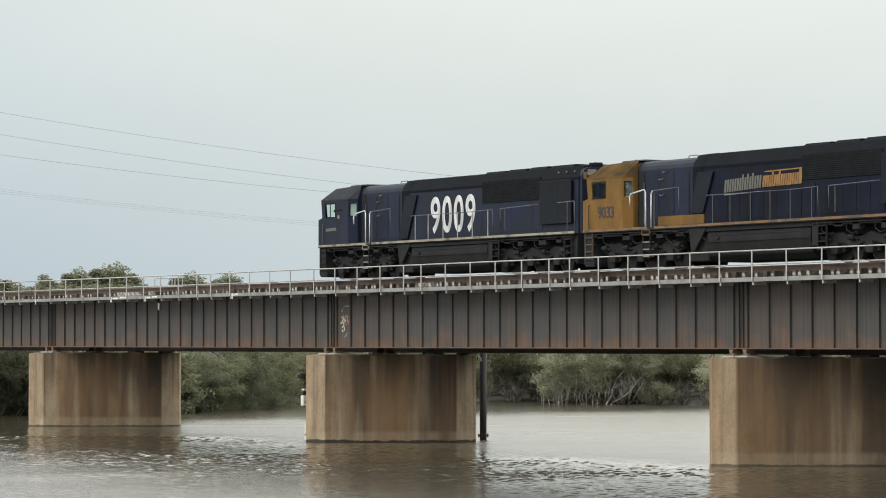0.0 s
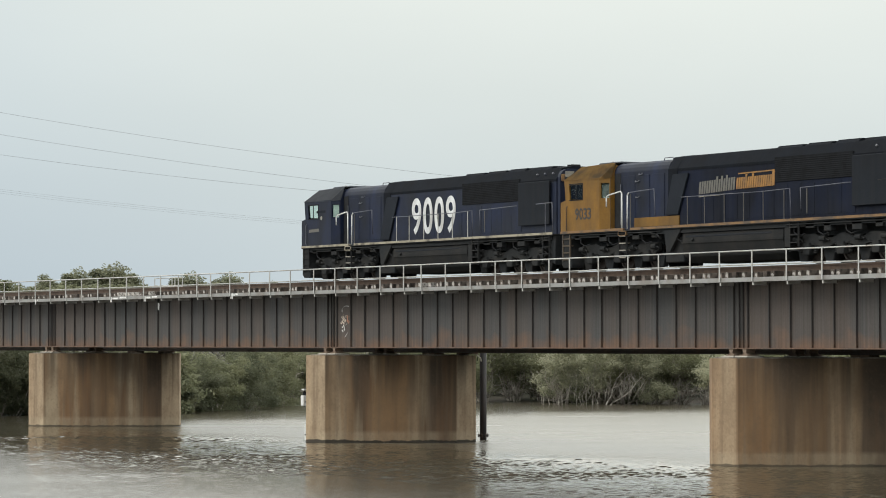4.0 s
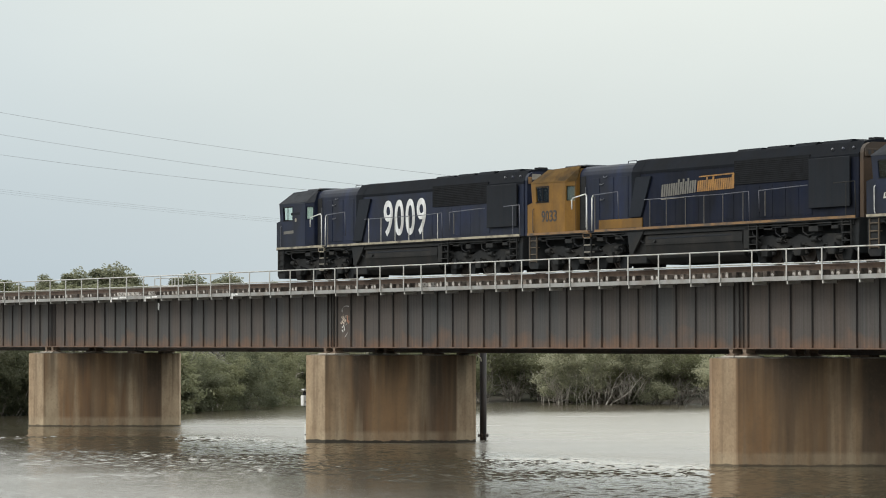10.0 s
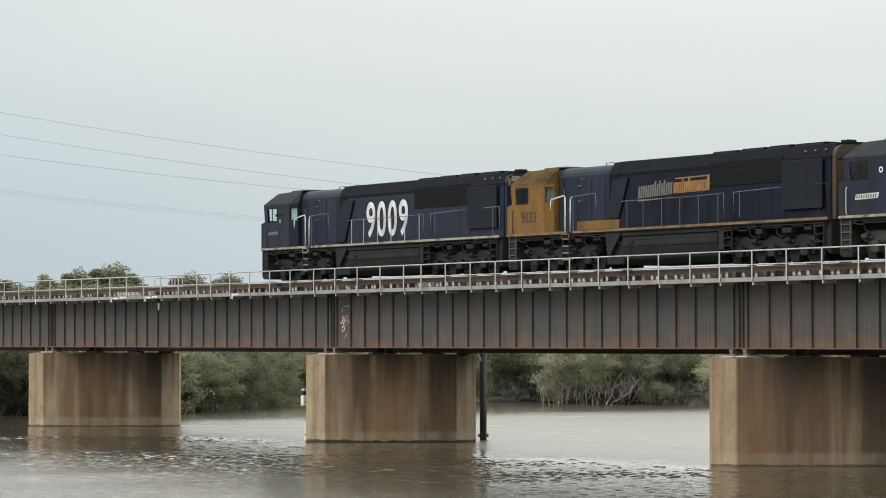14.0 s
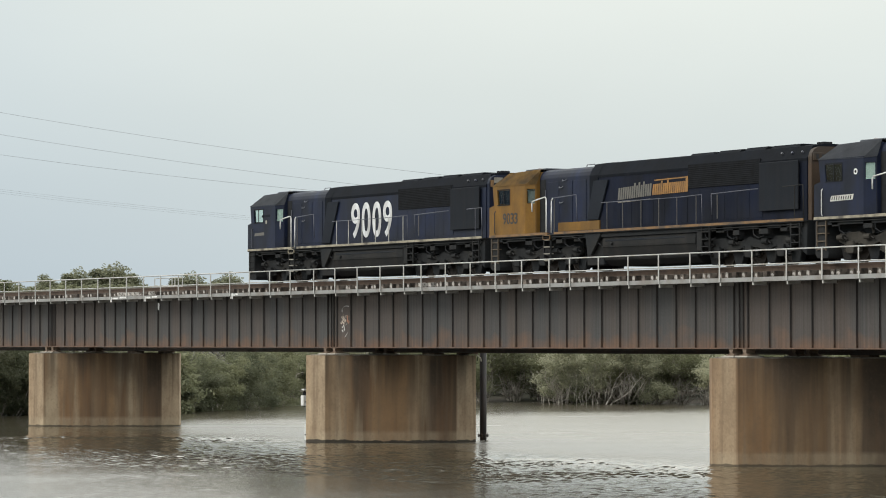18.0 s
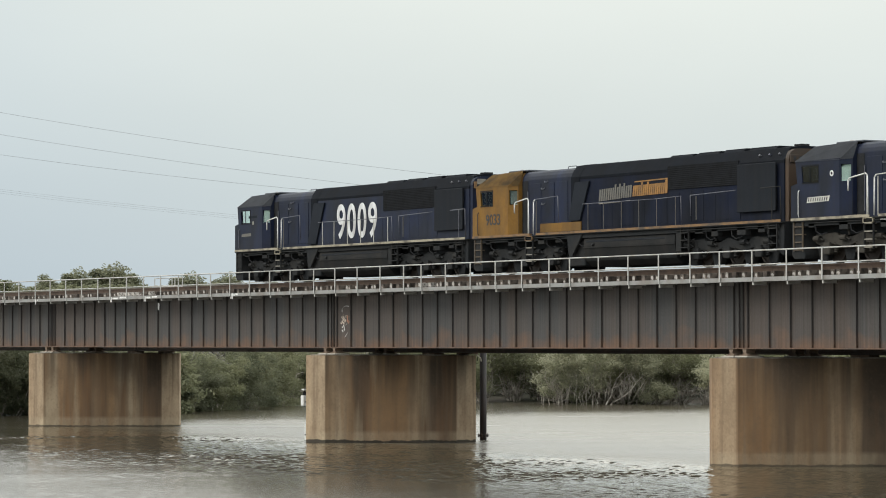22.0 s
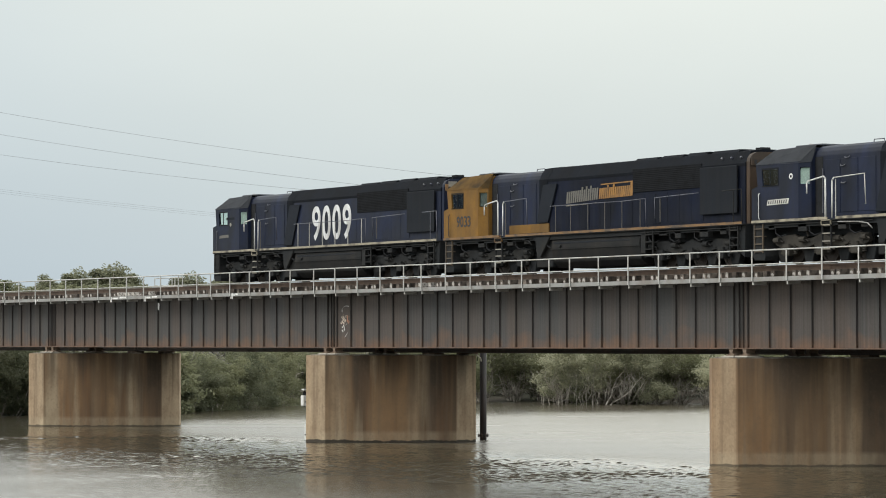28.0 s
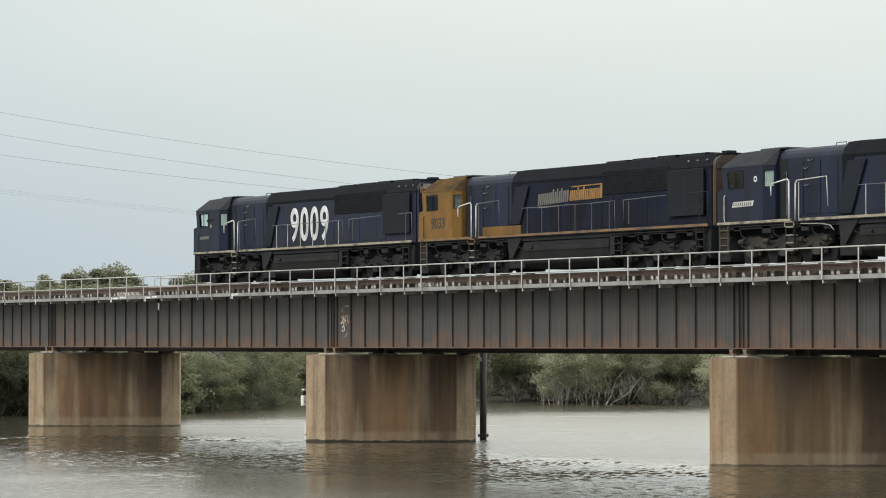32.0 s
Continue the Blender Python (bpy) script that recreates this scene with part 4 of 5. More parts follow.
        # black filler block, put in as the shade in the gap behind the cover
        part("gap_shade", ybox(18.41, 20.63, 1.065, 1.13, 1.98, 3.60, s), M["black"], cover, "black block standing for the shaded gap behind the cover")
        for k in range(3):
            part("access_cap", rods(((19.5 + 0.6 * k, s * 0.93, 3.93), (19.5 + 0.6 * k, s * 1.0, 3.97), 0.04), sides=10), M["dull_hand"], hood_b)
    # roof: stack, fans and hatches
    part("exhaust_stack", boxes((6.75, 7.15, -0.35, 0.35, 4.06, 4.24), bevel=0.03), M["black"], L)
    part("roof_rail", pipe([(5.9, -0.5, 4.08), (5.95, -0.5, 4.22), (6.5, -0.5, 4.22), (6.55, -0.5, 4.08)], 0.018), M["dull_hand"], L)
    for x0, x1, h in ((13.4, 14.9, 0.02), (15.2, 16.6, 0.035), (16.9, 18.2, 0.05), (18.5, 20.2, 0.04)):
        part("roof_fan", prism([(-0.80, 4.13), (-0.62, 4.245 + h), (0.62, 4.245 + h), (0.80, 4.13)], (x0, x1), "x", 0.01), M["charcoal"], L)
    for x in (20.5, 20.75):
        part("rear_lamp", boxes((x, x + 0.16, -0.2, 0.2, 4.2, 4.33), bevel=0.02), M["black"], L)
    rear = part("hood_end", prism(fh, (21.09, 21.31), "x", 0.012), M["rust_yellow"] if scheme == "yellow" else M["blue"], L)
    part("number_board", boxes((21.31, 21.37, -0.98, -0.35, 3.62, 3.90), bevel=0.01), M["ochre"] if scheme == "big" else M["rust_yellow"], rear)
    for y in (-0.86, -0.62):
        part("number_bar", boxes((21.37, 21.376, y, y + 0.12, 3.68, 3.84)), M["ink"], rear)
    # tank and its fittings
    tp = [(-1.30, 1.28), (-1.33, 0.95), (-1.22, 0.42), (-0.95, 0.18), (0.95, 0.18), (1.22, 0.42), (1.33, 0.95), (1.30, 1.28)]
    tank = part("fuel_tank", prism(tp, (8.3, 14.6), "x", 0.02), M["tank"], L, "grimy black fuel tank between the bogies")
    for s in (-1, 1):
        part("filler", rods(((9.0, s * 1.30, 1.0), (9.0, s * 1.38, 1.05), 0.06)), M["bogie"], tank)
        part("air_reservoir", rods(((8.5, s * 1.15, 1.14), (13.9, s * 1.15, 1.14), 0.17), sides=14), M["panel_grey"], L, smooth=False)
        part("tank_lip", ybox(8.28, 14.62, 1.30, 1.345, 0.90, 0.96, s), M["tank"], tank)
        part("sand_box", ybox(7.05, 8.25, 0.55, 1.22, 0.22, 1.3, s, 0.03), M["under"], L)
        part("gusset", prism([(7.2, 1.46), (8.35, 1.46), (7.6, 0.62), (7.35, 0.62)], tuple(sorted((s * 1.30, s * 1.40))), bevel=0.01), M["under"], L)
        rnd = random.Random(21)
        for x, wd in ((0.95, 0.35), (2.7, 0.5), (5.0, 0.45), (6.3, 0.4), (15.95, 0.5), (17.0, 0.4), (18.6, 0.55), (19.9, 0.4)):
            part("equipment_box", ybox(x, x + wd, 1.12, 1.36, 1.46 - rnd.uniform(0.18, 0.4), 1.455, s, 0.015), M["bogie"], L)
        for x in (1.3, 3.3, 5.6, 7.9, 15.2, 16.6, 18.2, 20.4):
            part("air_hose", pipe([(x, s * 1.32, 1.42), (x + 0.1, s * 1.36, 1.1), (x + 0.35, s * 1.34, 0.98), (x + 0.6, s * 1.25, 1.05)], 0.022), M["black"] if rnd.random() < 0.6 else M["under"], L)
        part("air_pipe", pipe([(0.9, s * 1.40, 1.40), (7.0, s * 1.40, 1.40)], 0.02), M["bogie"], L)
        part("air_pipe", pipe([(14.8, s * 1.40, 1.38), (21.0, s * 1.40, 1.38)], 0.02), M["bogie"], L)
        part("battery_box", ybox(14.7, 15.05, 0.9, 1.36, 0.6, 1.3, s, 0.02), M["bogie"], L)
        # ladders and handrails on each side
        for x, zt in ((4.42, 1.46), (0.42, 1.46), (15.35, 1.46), (20.85, 1.46)):
            lad = part("ladder", boxes(*[(x - 0.27, x - 0.23, min(s * 1.36, s * 1.42), max(s * 1.36, s * 1.42), 0.42, zt), (x + 0.23, x + 0.27, min(s * 1.36, s * 1.42), max(s * 1.36, s * 1.42), 0.42, zt)]), M["step_tan"] if x < 1 and scheme != "big" else M["bogie"], L)
            for k in range(4):
                part("rung", ybox(x - 0.22, x + 0.22, 1.22, 1.43, 0.46 + 0.27 * k, 0.50 + 0.27 * k, s), M["bogie"] if x > 15 or x < 1 and scheme == "big" else M["step_tan"] if x < 1 else M["logo_pale"], lad)
        w = 1.40 * s
        part("grab_rail", pipe([(3.28, s * 1.40, 2.44), (3.28, w, 2.80), (3.34, w, 2.87), (4.25, w, 3.0), (4.35, w, 2.92), (4.38, w, 1.55)], 0.026), M["hand"], L, "white cab door grab rail", smooth=True)
        part("grab_rail", pipe([(4.72, w, 1.55), (4.74, w, 2.84), (4.84, w, 2.93)], 0.028), M["hand"], L, "white grab rail beside the steps", smooth=True)
        part("grab_rail", pipe([(4.84, w, 2.93), (6.55, w, 3.0), (6.62, w, 1.95)], 0.020), M["rail_post"] if scheme == "plain" else M["dull_hand"], L, smooth=True)
        part("handrail_post", rods(((4.27, s * 1.36, 1.55), (4.27, s * 1.36, 2.92), 0.020)), M["rail_post"], L)
        part("handrail_post", rods(((4.88, s * 1.36, 1.55), (4.88, s * 1.36, 2.88), 0.020)), M["rail_post"] if scheme == "plain" else M["name_pale"], L)
        part("drain_pipe", pipe([(5.1, s * 1.43, 1.40), (6.3, s * 1.43, 1.36), (6.75, s * 1.42, 1.30), (6.95, s * 1.38, 1.12)], 0.024), M["channel"] if scheme == "plain" else M["bogie"], L, smooth=True)
        part("side_handrail", pipe([(8.35, w, 2.62), (13.4, w, 2.62), (15.1, w, 2.66), (15.15, w, 1.55)], 0.016), M["dull_hand"], L, smooth=True)
        for x in (8.75, 9.85, 11.1, 12.3, 13.5, 14.75):
            part("handrail_post", rods(((x, w, 1.55), (x, w, 2.64), 0.015 if scheme == "yellow" else 0.019)), M["name_pale"] if scheme == "yellow" else M["rail_post"], L)
        part("side_handrail", pipe([(15.75, w, 1.9), (15.72, w, 2.66), (18.6, w, 2.73)], 0.018), M["dull_hand"], L, smooth=True)
        part("handrail_post", rods(((16.1, w, 1.75), (16.1, w, 2.62), 0.02)), M["name_pale"], L)
        part("side_handrail", pipe([(20.1, w, 2.74), (21.3, w, 2.76), (21.35, w, 1.55)], 0.02), M["bogie"] if scheme == "yellow" else M["dull_hand"], L, smooth=True)
        part("handrail_post", rods(((20.8, w, 1.55), (20.8, w, 2.74), 0.018)), M["bogie"] if scheme == "yellow" else M["dull_hand"], L)
        part("nose_rail", pipe([(0.0, s * 1.30, 1.55), (-0.02, s * 1.32, 2.68), (0.06, s * 1.32, 2.72)], 0.022), M["hand"] if scheme == "plain" else M["dull_hand"], L, smooth=True)
        part("nose_rail", pipe([(0.55, s * 1.47, 1.62), (0.55, s * 1.50, 1.7), (0.55, s * 1.50, 2.5), (0.55, s * 1.45, 2.56)], 0.016), M["ink"] if scheme == "yellow" else M["hand"] if scheme == "plain" else M["dull_hand"], L)
    gear = M["bogie_dusty"] if scheme == "plain" else M["bogie"]
    bogie(L, AXLES[0], gear)
    bogie(L, AXLES[3], gear)
    if WHEEL is None:
        WHEEL = wheel_mesh()
    for x in AXLES:
        w = part("wheelset", WHEEL, None, L, "steel wheels on an axle", at=(x, 0, SEAT))
        moving.append((w, x))
    # paint work that differs
    if scheme == "big":
        for k, digit in enumerate("9009"):
            lettering("numeral", digit, 2.10, 0.80, M["numeral"], hood_b, (9.5 + 0.965 * k, -1.068, 1.90), 0.035, "large white painted numeral")
        part("emblem", rods(((1.95, -1.447, 2.80), (1.95, -1.453, 2.80), 0.09), sides=16), M["logo_pale"], L, "small round emblem")
        part("script_bar", slab([(0.75, 2.18), (1.75, 2.20), (1.72, 2.34), (0.78, 2.31)], 0.003, -1.452), M["name_pale"], L, "faint pale lettering bar")
        part("script_bar", slab([(1.5, 3.02), (2.35, 3.03), (2.35, 3.14), (1.5, 3.13)], 0.003, -1.452), M["panel_grey"], L, "faint grey lettering bar")
    if scheme == "yellow":
        for k, digit in enumerate("9033"):
            lettering("numeral", digit, 0.62, 0.255, M["ink"], L, (1.13 + 0.29 * k, -1.452, 2.02), 0.008, "black painted numeral")
        part("number_bar", boxes((0.02, 0.03, -1.2, -0.8, 3.76, 3.98)), M["logo_pale"], L)
        for k in range(15):
            x0, lift = 9.0 + 0.154 * k, 0.006 * k
            hi = 3.16 if k not in (7, 9, 11) else 3.27
            part("letter_bar", slab([(x0, 2.70 + lift), (x0 + 0.118, 2.70 + lift), (x0 + 0.178, hi + lift), (x0 + 0.06, hi + lift)], 0.003, -1.068), M["name_pale"], hood_b)
        for k in range(17):
            x0, lift = 11.36 + 0.136 * k, 0.002 * k
            hi = 3.21 if k not in (4, 7, 16) else 3.31
            part("letter_bar", slab([(x0, 2.80 + lift), (x0 + 0.112, 2.80 + lift), (x0 + 0.172, hi + lift), (x0 + 0.06, hi + lift)], 0.003, -1.068), M["logo_orange"], hood_b)
        part("name_line", slab([(11.5, 3.33), (13.72, 3.36), (13.72, 3.41), (11.5, 3.375)], 0.003, -1.066), M["logo_orange"], hood_b)
        part("name_line", slab([(13.62, 2.84), (13.72, 2.84), (13.76, 3.41), (13.66, 3.41)], 0.003, -1.0665), M["logo_orange"], hood_b)
        part("script_bar", slab([(9.0, 2.60), (11.2, 2.64), (11.2, 2.67), (9.0, 2.63)], 0.003, -1.066), M["logo_pale"], hood_b)
        part("lower_panel", boxes((4.75, 7.75, -1.10, -1.045, 1.62, 1.97), bevel=0.005), M["yellow"], L, "yellow lower hood panel")
    if scheme == "plain":
        part("emblem", rods(((2.42, -1.447, 3.08), (2.42, -1.454, 3.08), 0.105), sides=18), M["white"], L, "round white emblem")
        part("emblem_core", rods(((2.42, -1.455, 3.08), (2.42, -1.458, 3.08), 0.055), sides=14), M["panel_grey"], L)
        part("name_bar", slab([(0.98, 2.10), (2.25, 2.13), (2.31, 2.32), (1.04, 2.29)], 0.003, -1.452), M["rail_post"], L, "small pale name bar")
        for k in range(9):
            part("letter_bar", slab([(1.06 + 0.13 * k, 2.15), (1.11 + 0.13 * k, 2.15), (1.14 + 0.13 * k, 2.27), (1.09 + 0.13 * k, 2.27)], 0.003, -1.456), M["panel_grey"], L)
    return L


RAIL_TOP, FRONT, PITCH = 7.19, -126.04, 21.95
locos = [
    locomotive("dark blue diesel locomotive with large white numerals, on the bridge", "big", (FRONT, 0, RAIL_TOP)),
    locomotive("blue diesel locomotive with a yellow cab, on the bridge", "yellow", (FRONT + PITCH, 0, RAIL_TOP)),
    locomotive("plain blue diesel locomotive with a round emblem, on the bridge", "plain", (FRONT + 2 * PITCH, 0, RAIL_TOP)),
]

# ---- mangroves and other trees ----
def leaf_material(name, colour, other):
    m = material(name, colour, 0.6, 0, other, 0.9, 0.6, 1, 3, 0, 0.32, spec=0.3)
    nt = m.node_tree
    N, L = nt.nodes.new, nt.links.new
    b = nt.nodes["Principled BSDF"]
    tr, mx = N("ShaderNodeBsdfTranslucent"), N("ShaderNodeMixShader")
    L(b.inputs["Base Color"].links[0].from_socket, tr.inputs["Color"])
    mx.inputs[0].default_value = 0.55
    L(b.outputs[0], mx.inputs[1])
    L(tr.outputs[0], mx.inputs[2])
    L(mx.outputs[0], nt.nodes["Material Output"].inputs["Surface"])
    return m


M["leaf"] = leaf_material("mangrove_leaf", (0.235, 0.238, 0.142), (0.170, 0.181, 0.108))
M["leaf_dark"] = leaf_material("dark_mangrove_leaf", (0.190, 0.198, 0.127), (0.138, 0.149, 0.096))
M["leaf_grey"] = leaf_material("grey_mangrove_leaf", (0.40, 0.395, 0.275), (0.31, 0.315, 0.21))
M["leaf_tall"] = leaf_material("dusky_tree_leaf", (0.255, 0.255, 0.165), (0.19, 0.20, 0.13))
M["bark_dark"] = material("grey_brown_bark", (0.32, 0.285, 0.245), 0.9, 0, (0.13, 0.115, 0.10), 0.8, 3, 0.5, 14, 0.4)
M["bark"] = material("pale_bark", (0.42, 0.38, 0.33), 0.9, 0, (0.14, 0.12, 0.10), 0.8, 3, 0.5, 14, 0.4)


def limb(bm, a, way, length, r, rnd, bends=4, sides=6):
    """A tapered, bending limb; returns the points along it."""
    pts = [Vector(a)]
    d = Vector(way).normalized()
    for k in range(bends):
        d = (d + Vector((rnd.uniform(-0.28, 0.28), rnd.uniform(-0.28, 0.28), rnd.uniform(-0.08, 0.22)))).normalized()
        p = pts[-1] + d * (length / bends)
        rod(bm, pts[-1], p, r * (1 - 0.75 * k / bends), r * (1 - 0.75 * (k + 1) / bends), sides)
        pts.append(p)
    return pts, d


def tree(label, seed, height, spread, stems, leaf, clusters, leaves, base=0.35, lean=0.5, big=1.0, tight=0.8, wood="bark", girth=0.13):
    """Several stems from one foot, limbs that fork, and leaves in loose clumps about their ends."""
    rnd = random.Random(seed)
    t = thing("mangrove_tree", label, "tree", "trees on the bank")
    tips = []
    bm = bmesh.new()
    heads = []
    for k in range(stems):
        a = rnd.uniform(0, math.tau)
        foot = (0.25 * math.cos(a), 0.25 * math.sin(a), -0.5)
        way = (lean * math.cos(a), lean * math.sin(a), 1.0)
        pts, d = limb(bm, foot, way, height * rnd.uniform(0.55, 0.75), girth * height / 7, rnd, 5, 7)
        heads.append((pts, d))
        tips += pts[3:]
    part("trunk", bm, M[wood], t, "pale leaning stems from one foot", smooth=True)
    for pts, d in heads:
        for k in range(3):
            p = pts[rnd.randint(1, 4)]
            a = rnd.uniform(0, math.tau)
            bm = bmesh.new()
            sub, sd = limb(bm, p, (math.cos(a), math.sin(a), rnd.uniform(0.0, 0.7)), spread * rnd.uniform(0.5, 0.9), 0.46 * girth * height / 7, rnd, 4, 5)
            tips += sub[2:]
            for j in range(2):
                tw, _ = limb(bm, sub[rnd.randint(1, 3)], (rnd.uniform(-1, 1), rnd.uniform(-1, 1), rnd.uniform(-0.2, 0.8)), spread * 0.4, 0.23 * girth * height / 7, rnd, 3, 4)
                tips += tw[1:]
            part("limb", bm, M[wood], t, smooth=True)
    verts, faces = [], []
    for c in range(clusters):
        if rnd.random() < 0.55:
            q = rnd.choice(tips)
        else:
            a, rr = rnd.uniform(0, math.tau), spread * math.sqrt(rnd.random())
            q = Vector((rr * math.cos(a), rr * math.sin(a), height * (base + (0.97 - base) * rnd.random() * (1 - 0.35 * (rr / spread) ** 2))))
        if q.z < height * base * 0.6:
            continue
        size = rnd.uniform(0.35, 0.75) * height / 7 * tight
        for k in range(leaves):
            p = q + Vector((rnd.gauss(0, 0.55), rnd.gauss(0, 0.55), rnd.gauss(0, 0.38))) * size
            if p.z < 0.12:
                continue
            u = Vector((rnd.gauss(0, 1), rnd.gauss(0, 1), rnd.gauss(0, 0.6))).normalized()
            w = u.cross(Vector((rnd.gauss(0, 0.5), rnd.gauss(0, 0.5), 1))).normalized()
            n, la, lb = len(verts), big * rnd.uniform(0.09, 0.15), big * rnd.uniform(0.045, 0.075)
            drop = Vector((0, 0, -0.03))
            verts += [p - u * la + drop, p + w * lb, p + u * la + drop, p - w * lb]
            faces.append((n, n + 1, n + 2, n + 3))
    me = bpy.data.meshes.new("crown")
    me.from_pydata(verts, [], faces)
    me.materials.append(leaf)
    part("crown", me, leaf, t, "loose crown of small leaves")
    return t


def away(px, depth):
    """A place on the ground, by its slope to the side of the line of sight and its depth along it."""
    side = px * depth
    return EYE.x - math.cos(TURN) * depth + math.sin(TURN) * side, EYE.y + math.sin(TURN) * depth + math.cos(TURN) * side


def leaning_tree():
    """A wide mangrove whose pale limbs lean out over the water; its local x runs along the bank."""
    rnd = random.Random(16)
    t = thing("mangrove_tree", "wide grey green mangrove with pale limbs leaning over the water", "tree", "trees on the bank")
    limbs = [[(0.0, 0.0, -0.4), (0.35, -0.1, 0.12), (0.95, -0.2, 0.45), (1.65, -0.2, 0.95), (2.05, -0.1, 1.55), (2.65, 0.0, 2.15), (3.3, 0.1, 2.9)],
             [(-0.25, 0.1, -0.4), (0.05, 0.0, 0.25), (0.30, 0.0, 0.65), (0.42, 0.1, 1.2), (0.75, 0.1, 1.9), (1.3, 0.2, 2.5), (1.5, 0.3, 3.2)],
             [(0.42, 0.1, 1.2), (0.95, 0.2, 1.45), (1.35, 0.3, 1.95), (1.9, 0.3, 2.35)],
             [(2.05, -0.1, 1.55), (1.75, 0.0, 2.1), (1.8, 0.1, 2.7)],
             [(-1.0, 0.2, -0.4), (-1.05, 0.1, 0.3), (-0.9, 0.0, 0.9), (-1.0, 0.1, 1.7), (-0.8, 0.2, 2.9)],
             [(-0.9, 0.0, -0.4), (-0.65, -0.1, 0.2), (-0.8, 0.0, 0.45)],
             [(-3.5, 0.1, -0.4), (-3.45, 0.0, 0.5), (-3.1, 0.1, 1.2), (-2.7, 0.1, 2.1)],
             [(-4.0, 0.3, -0.4), (-4.2, 0.2, 0.5), (-4.5, 0.2, 1.0), (-4.7, 0.2, 1.6)]]
    for k in range(14):
        x = rnd.uniform(-4.6, -0.6)
        limbs.append([(x, 0.5, -0.4), (x + rnd.uniform(-0.3, 0.3), 0.5, 0.6), (x + rnd.uniform(-0.8, 0.8), 0.6, 1.4), (x + rnd.uniform(-1.2, 1.2), 0.7, 2.4)])
    for n, pts in enumerate(limbs):
        bm = bmesh.new()
        thick = 0.055 if n < 2 else 0.036 if n < 8 else 0.020
        for k, (a, b) in enumerate(zip(pts, pts[1:])):
            rod(bm, Vector(a), Vector(b), thick * (1 - 0.7 * k / len(pts)), thick * (1 - 0.7 * (k + 1) / len(pts)), 7)
        part("limb", bm, M["bark"], t, smooth=True)
    # a brush of fine twigs through the crown
    for k in range(46):
        x, up = rnd.uniform(-4.4, 2.6), rnd.uniform(0.2, 0.9)
        bm = bmesh.new()
        pts, d = limb(bm, (x, rnd.uniform(-0.3, 0.3), up), (rnd.uniform(-0.7, 0.9), 0, 1.0), rnd.uniform(1.2, 2.2), 0.022, rnd, 4, 4)
        for q in pts[1:4]:
            limb(bm, q, (rnd.uniform(-1, 1), rnd.uniform(-0.4, 0.4), 0.8), rnd.uniform(0.5, 1.0), 0.014, rnd, 3, 4)
        part("twig", bm, M["bark"], t, smooth=True)
    verts, faces = [], []
    # clumps: along the bank, height, half width, half height
    clumps = [(2.2, 3.2, 1.6, 0.7), (3.2, 2.7, 1.0, 0.55), (0.9, 3.3, 1.3, 0.7), (-0.6, 3.2, 1.3, 0.9), (-1.4, 2.2, 1.0, 0.8), (-2.6, 2.9, 1.5, 1.1), (-4.2, 2.6, 1.6, 1.1), (-5.8, 2.2, 1.5, 1.0), (-7.0, 1.7, 1.1, 0.8), (-7.4, 1.1, 0.7, 0.5),
              (-4.0, 1.7, 1.2, 0.6), (-0.9, 1.3, 0.7, 0.45), (-3.0, 3.8, 1.8, 0.6), (-5.6, 3.4, 1.4, 0.6), (1.6, 4.0, 1.8, 0.6), (-6.6, 2.9, 1.0, 0.6)]
    clumps += [(3.7, 0.95, 0.9, 0.40), (2.9, 0.80, 0.5, 0.35), (4.3, 0.75, 0.6, 0.30), (3.4, 1.25, 0.6, 0.3)]
    for x, z, w, h in clumps:
        x, w = (x * 0.60, w * 0.72) if x < 0 else (x, w * 0.85)
        for sub in range(int(9 * w * h) + (12 if x > 0 else 5)):
            q = Vector((x + w * rnd.gauss(0, 0.48), 0.3 + rnd.gauss(0, 0.7), z + h * rnd.gauss(0, 0.48)))
            for k in range(110):
                p = q + Vector((rnd.gauss(0, 0.22), rnd.gauss(0, 0.22), rnd.gauss(0, 0.15)))
                if p.z < 0.15:
                    continue
                u = Vector((rnd.gauss(0, 1), rnd.gauss(0, 1), rnd.gauss(0, 0.6))).normalized()
                v = u.cross(Vector((rnd.gauss(0, 0.5), rnd.gauss(0, 0.5), 1))).normalized()
                f, la, lb = len(verts), rnd.uniform(0.06, 0.10), rnd.uniform(0.03, 0.05)
                verts += [p - u * la, p + v * lb, p + u * la, p - v * lb]
                faces.append((f, f + 1, f + 2, f + 3))
    me = bpy.data.meshes.new("crown")
    me.from_pydata(verts, [], faces)
    me.materials.append(M["leaf_grey"])
    part("crown", me, M["leaf_grey"], t, "loose grey green leaf clumps")
    return t


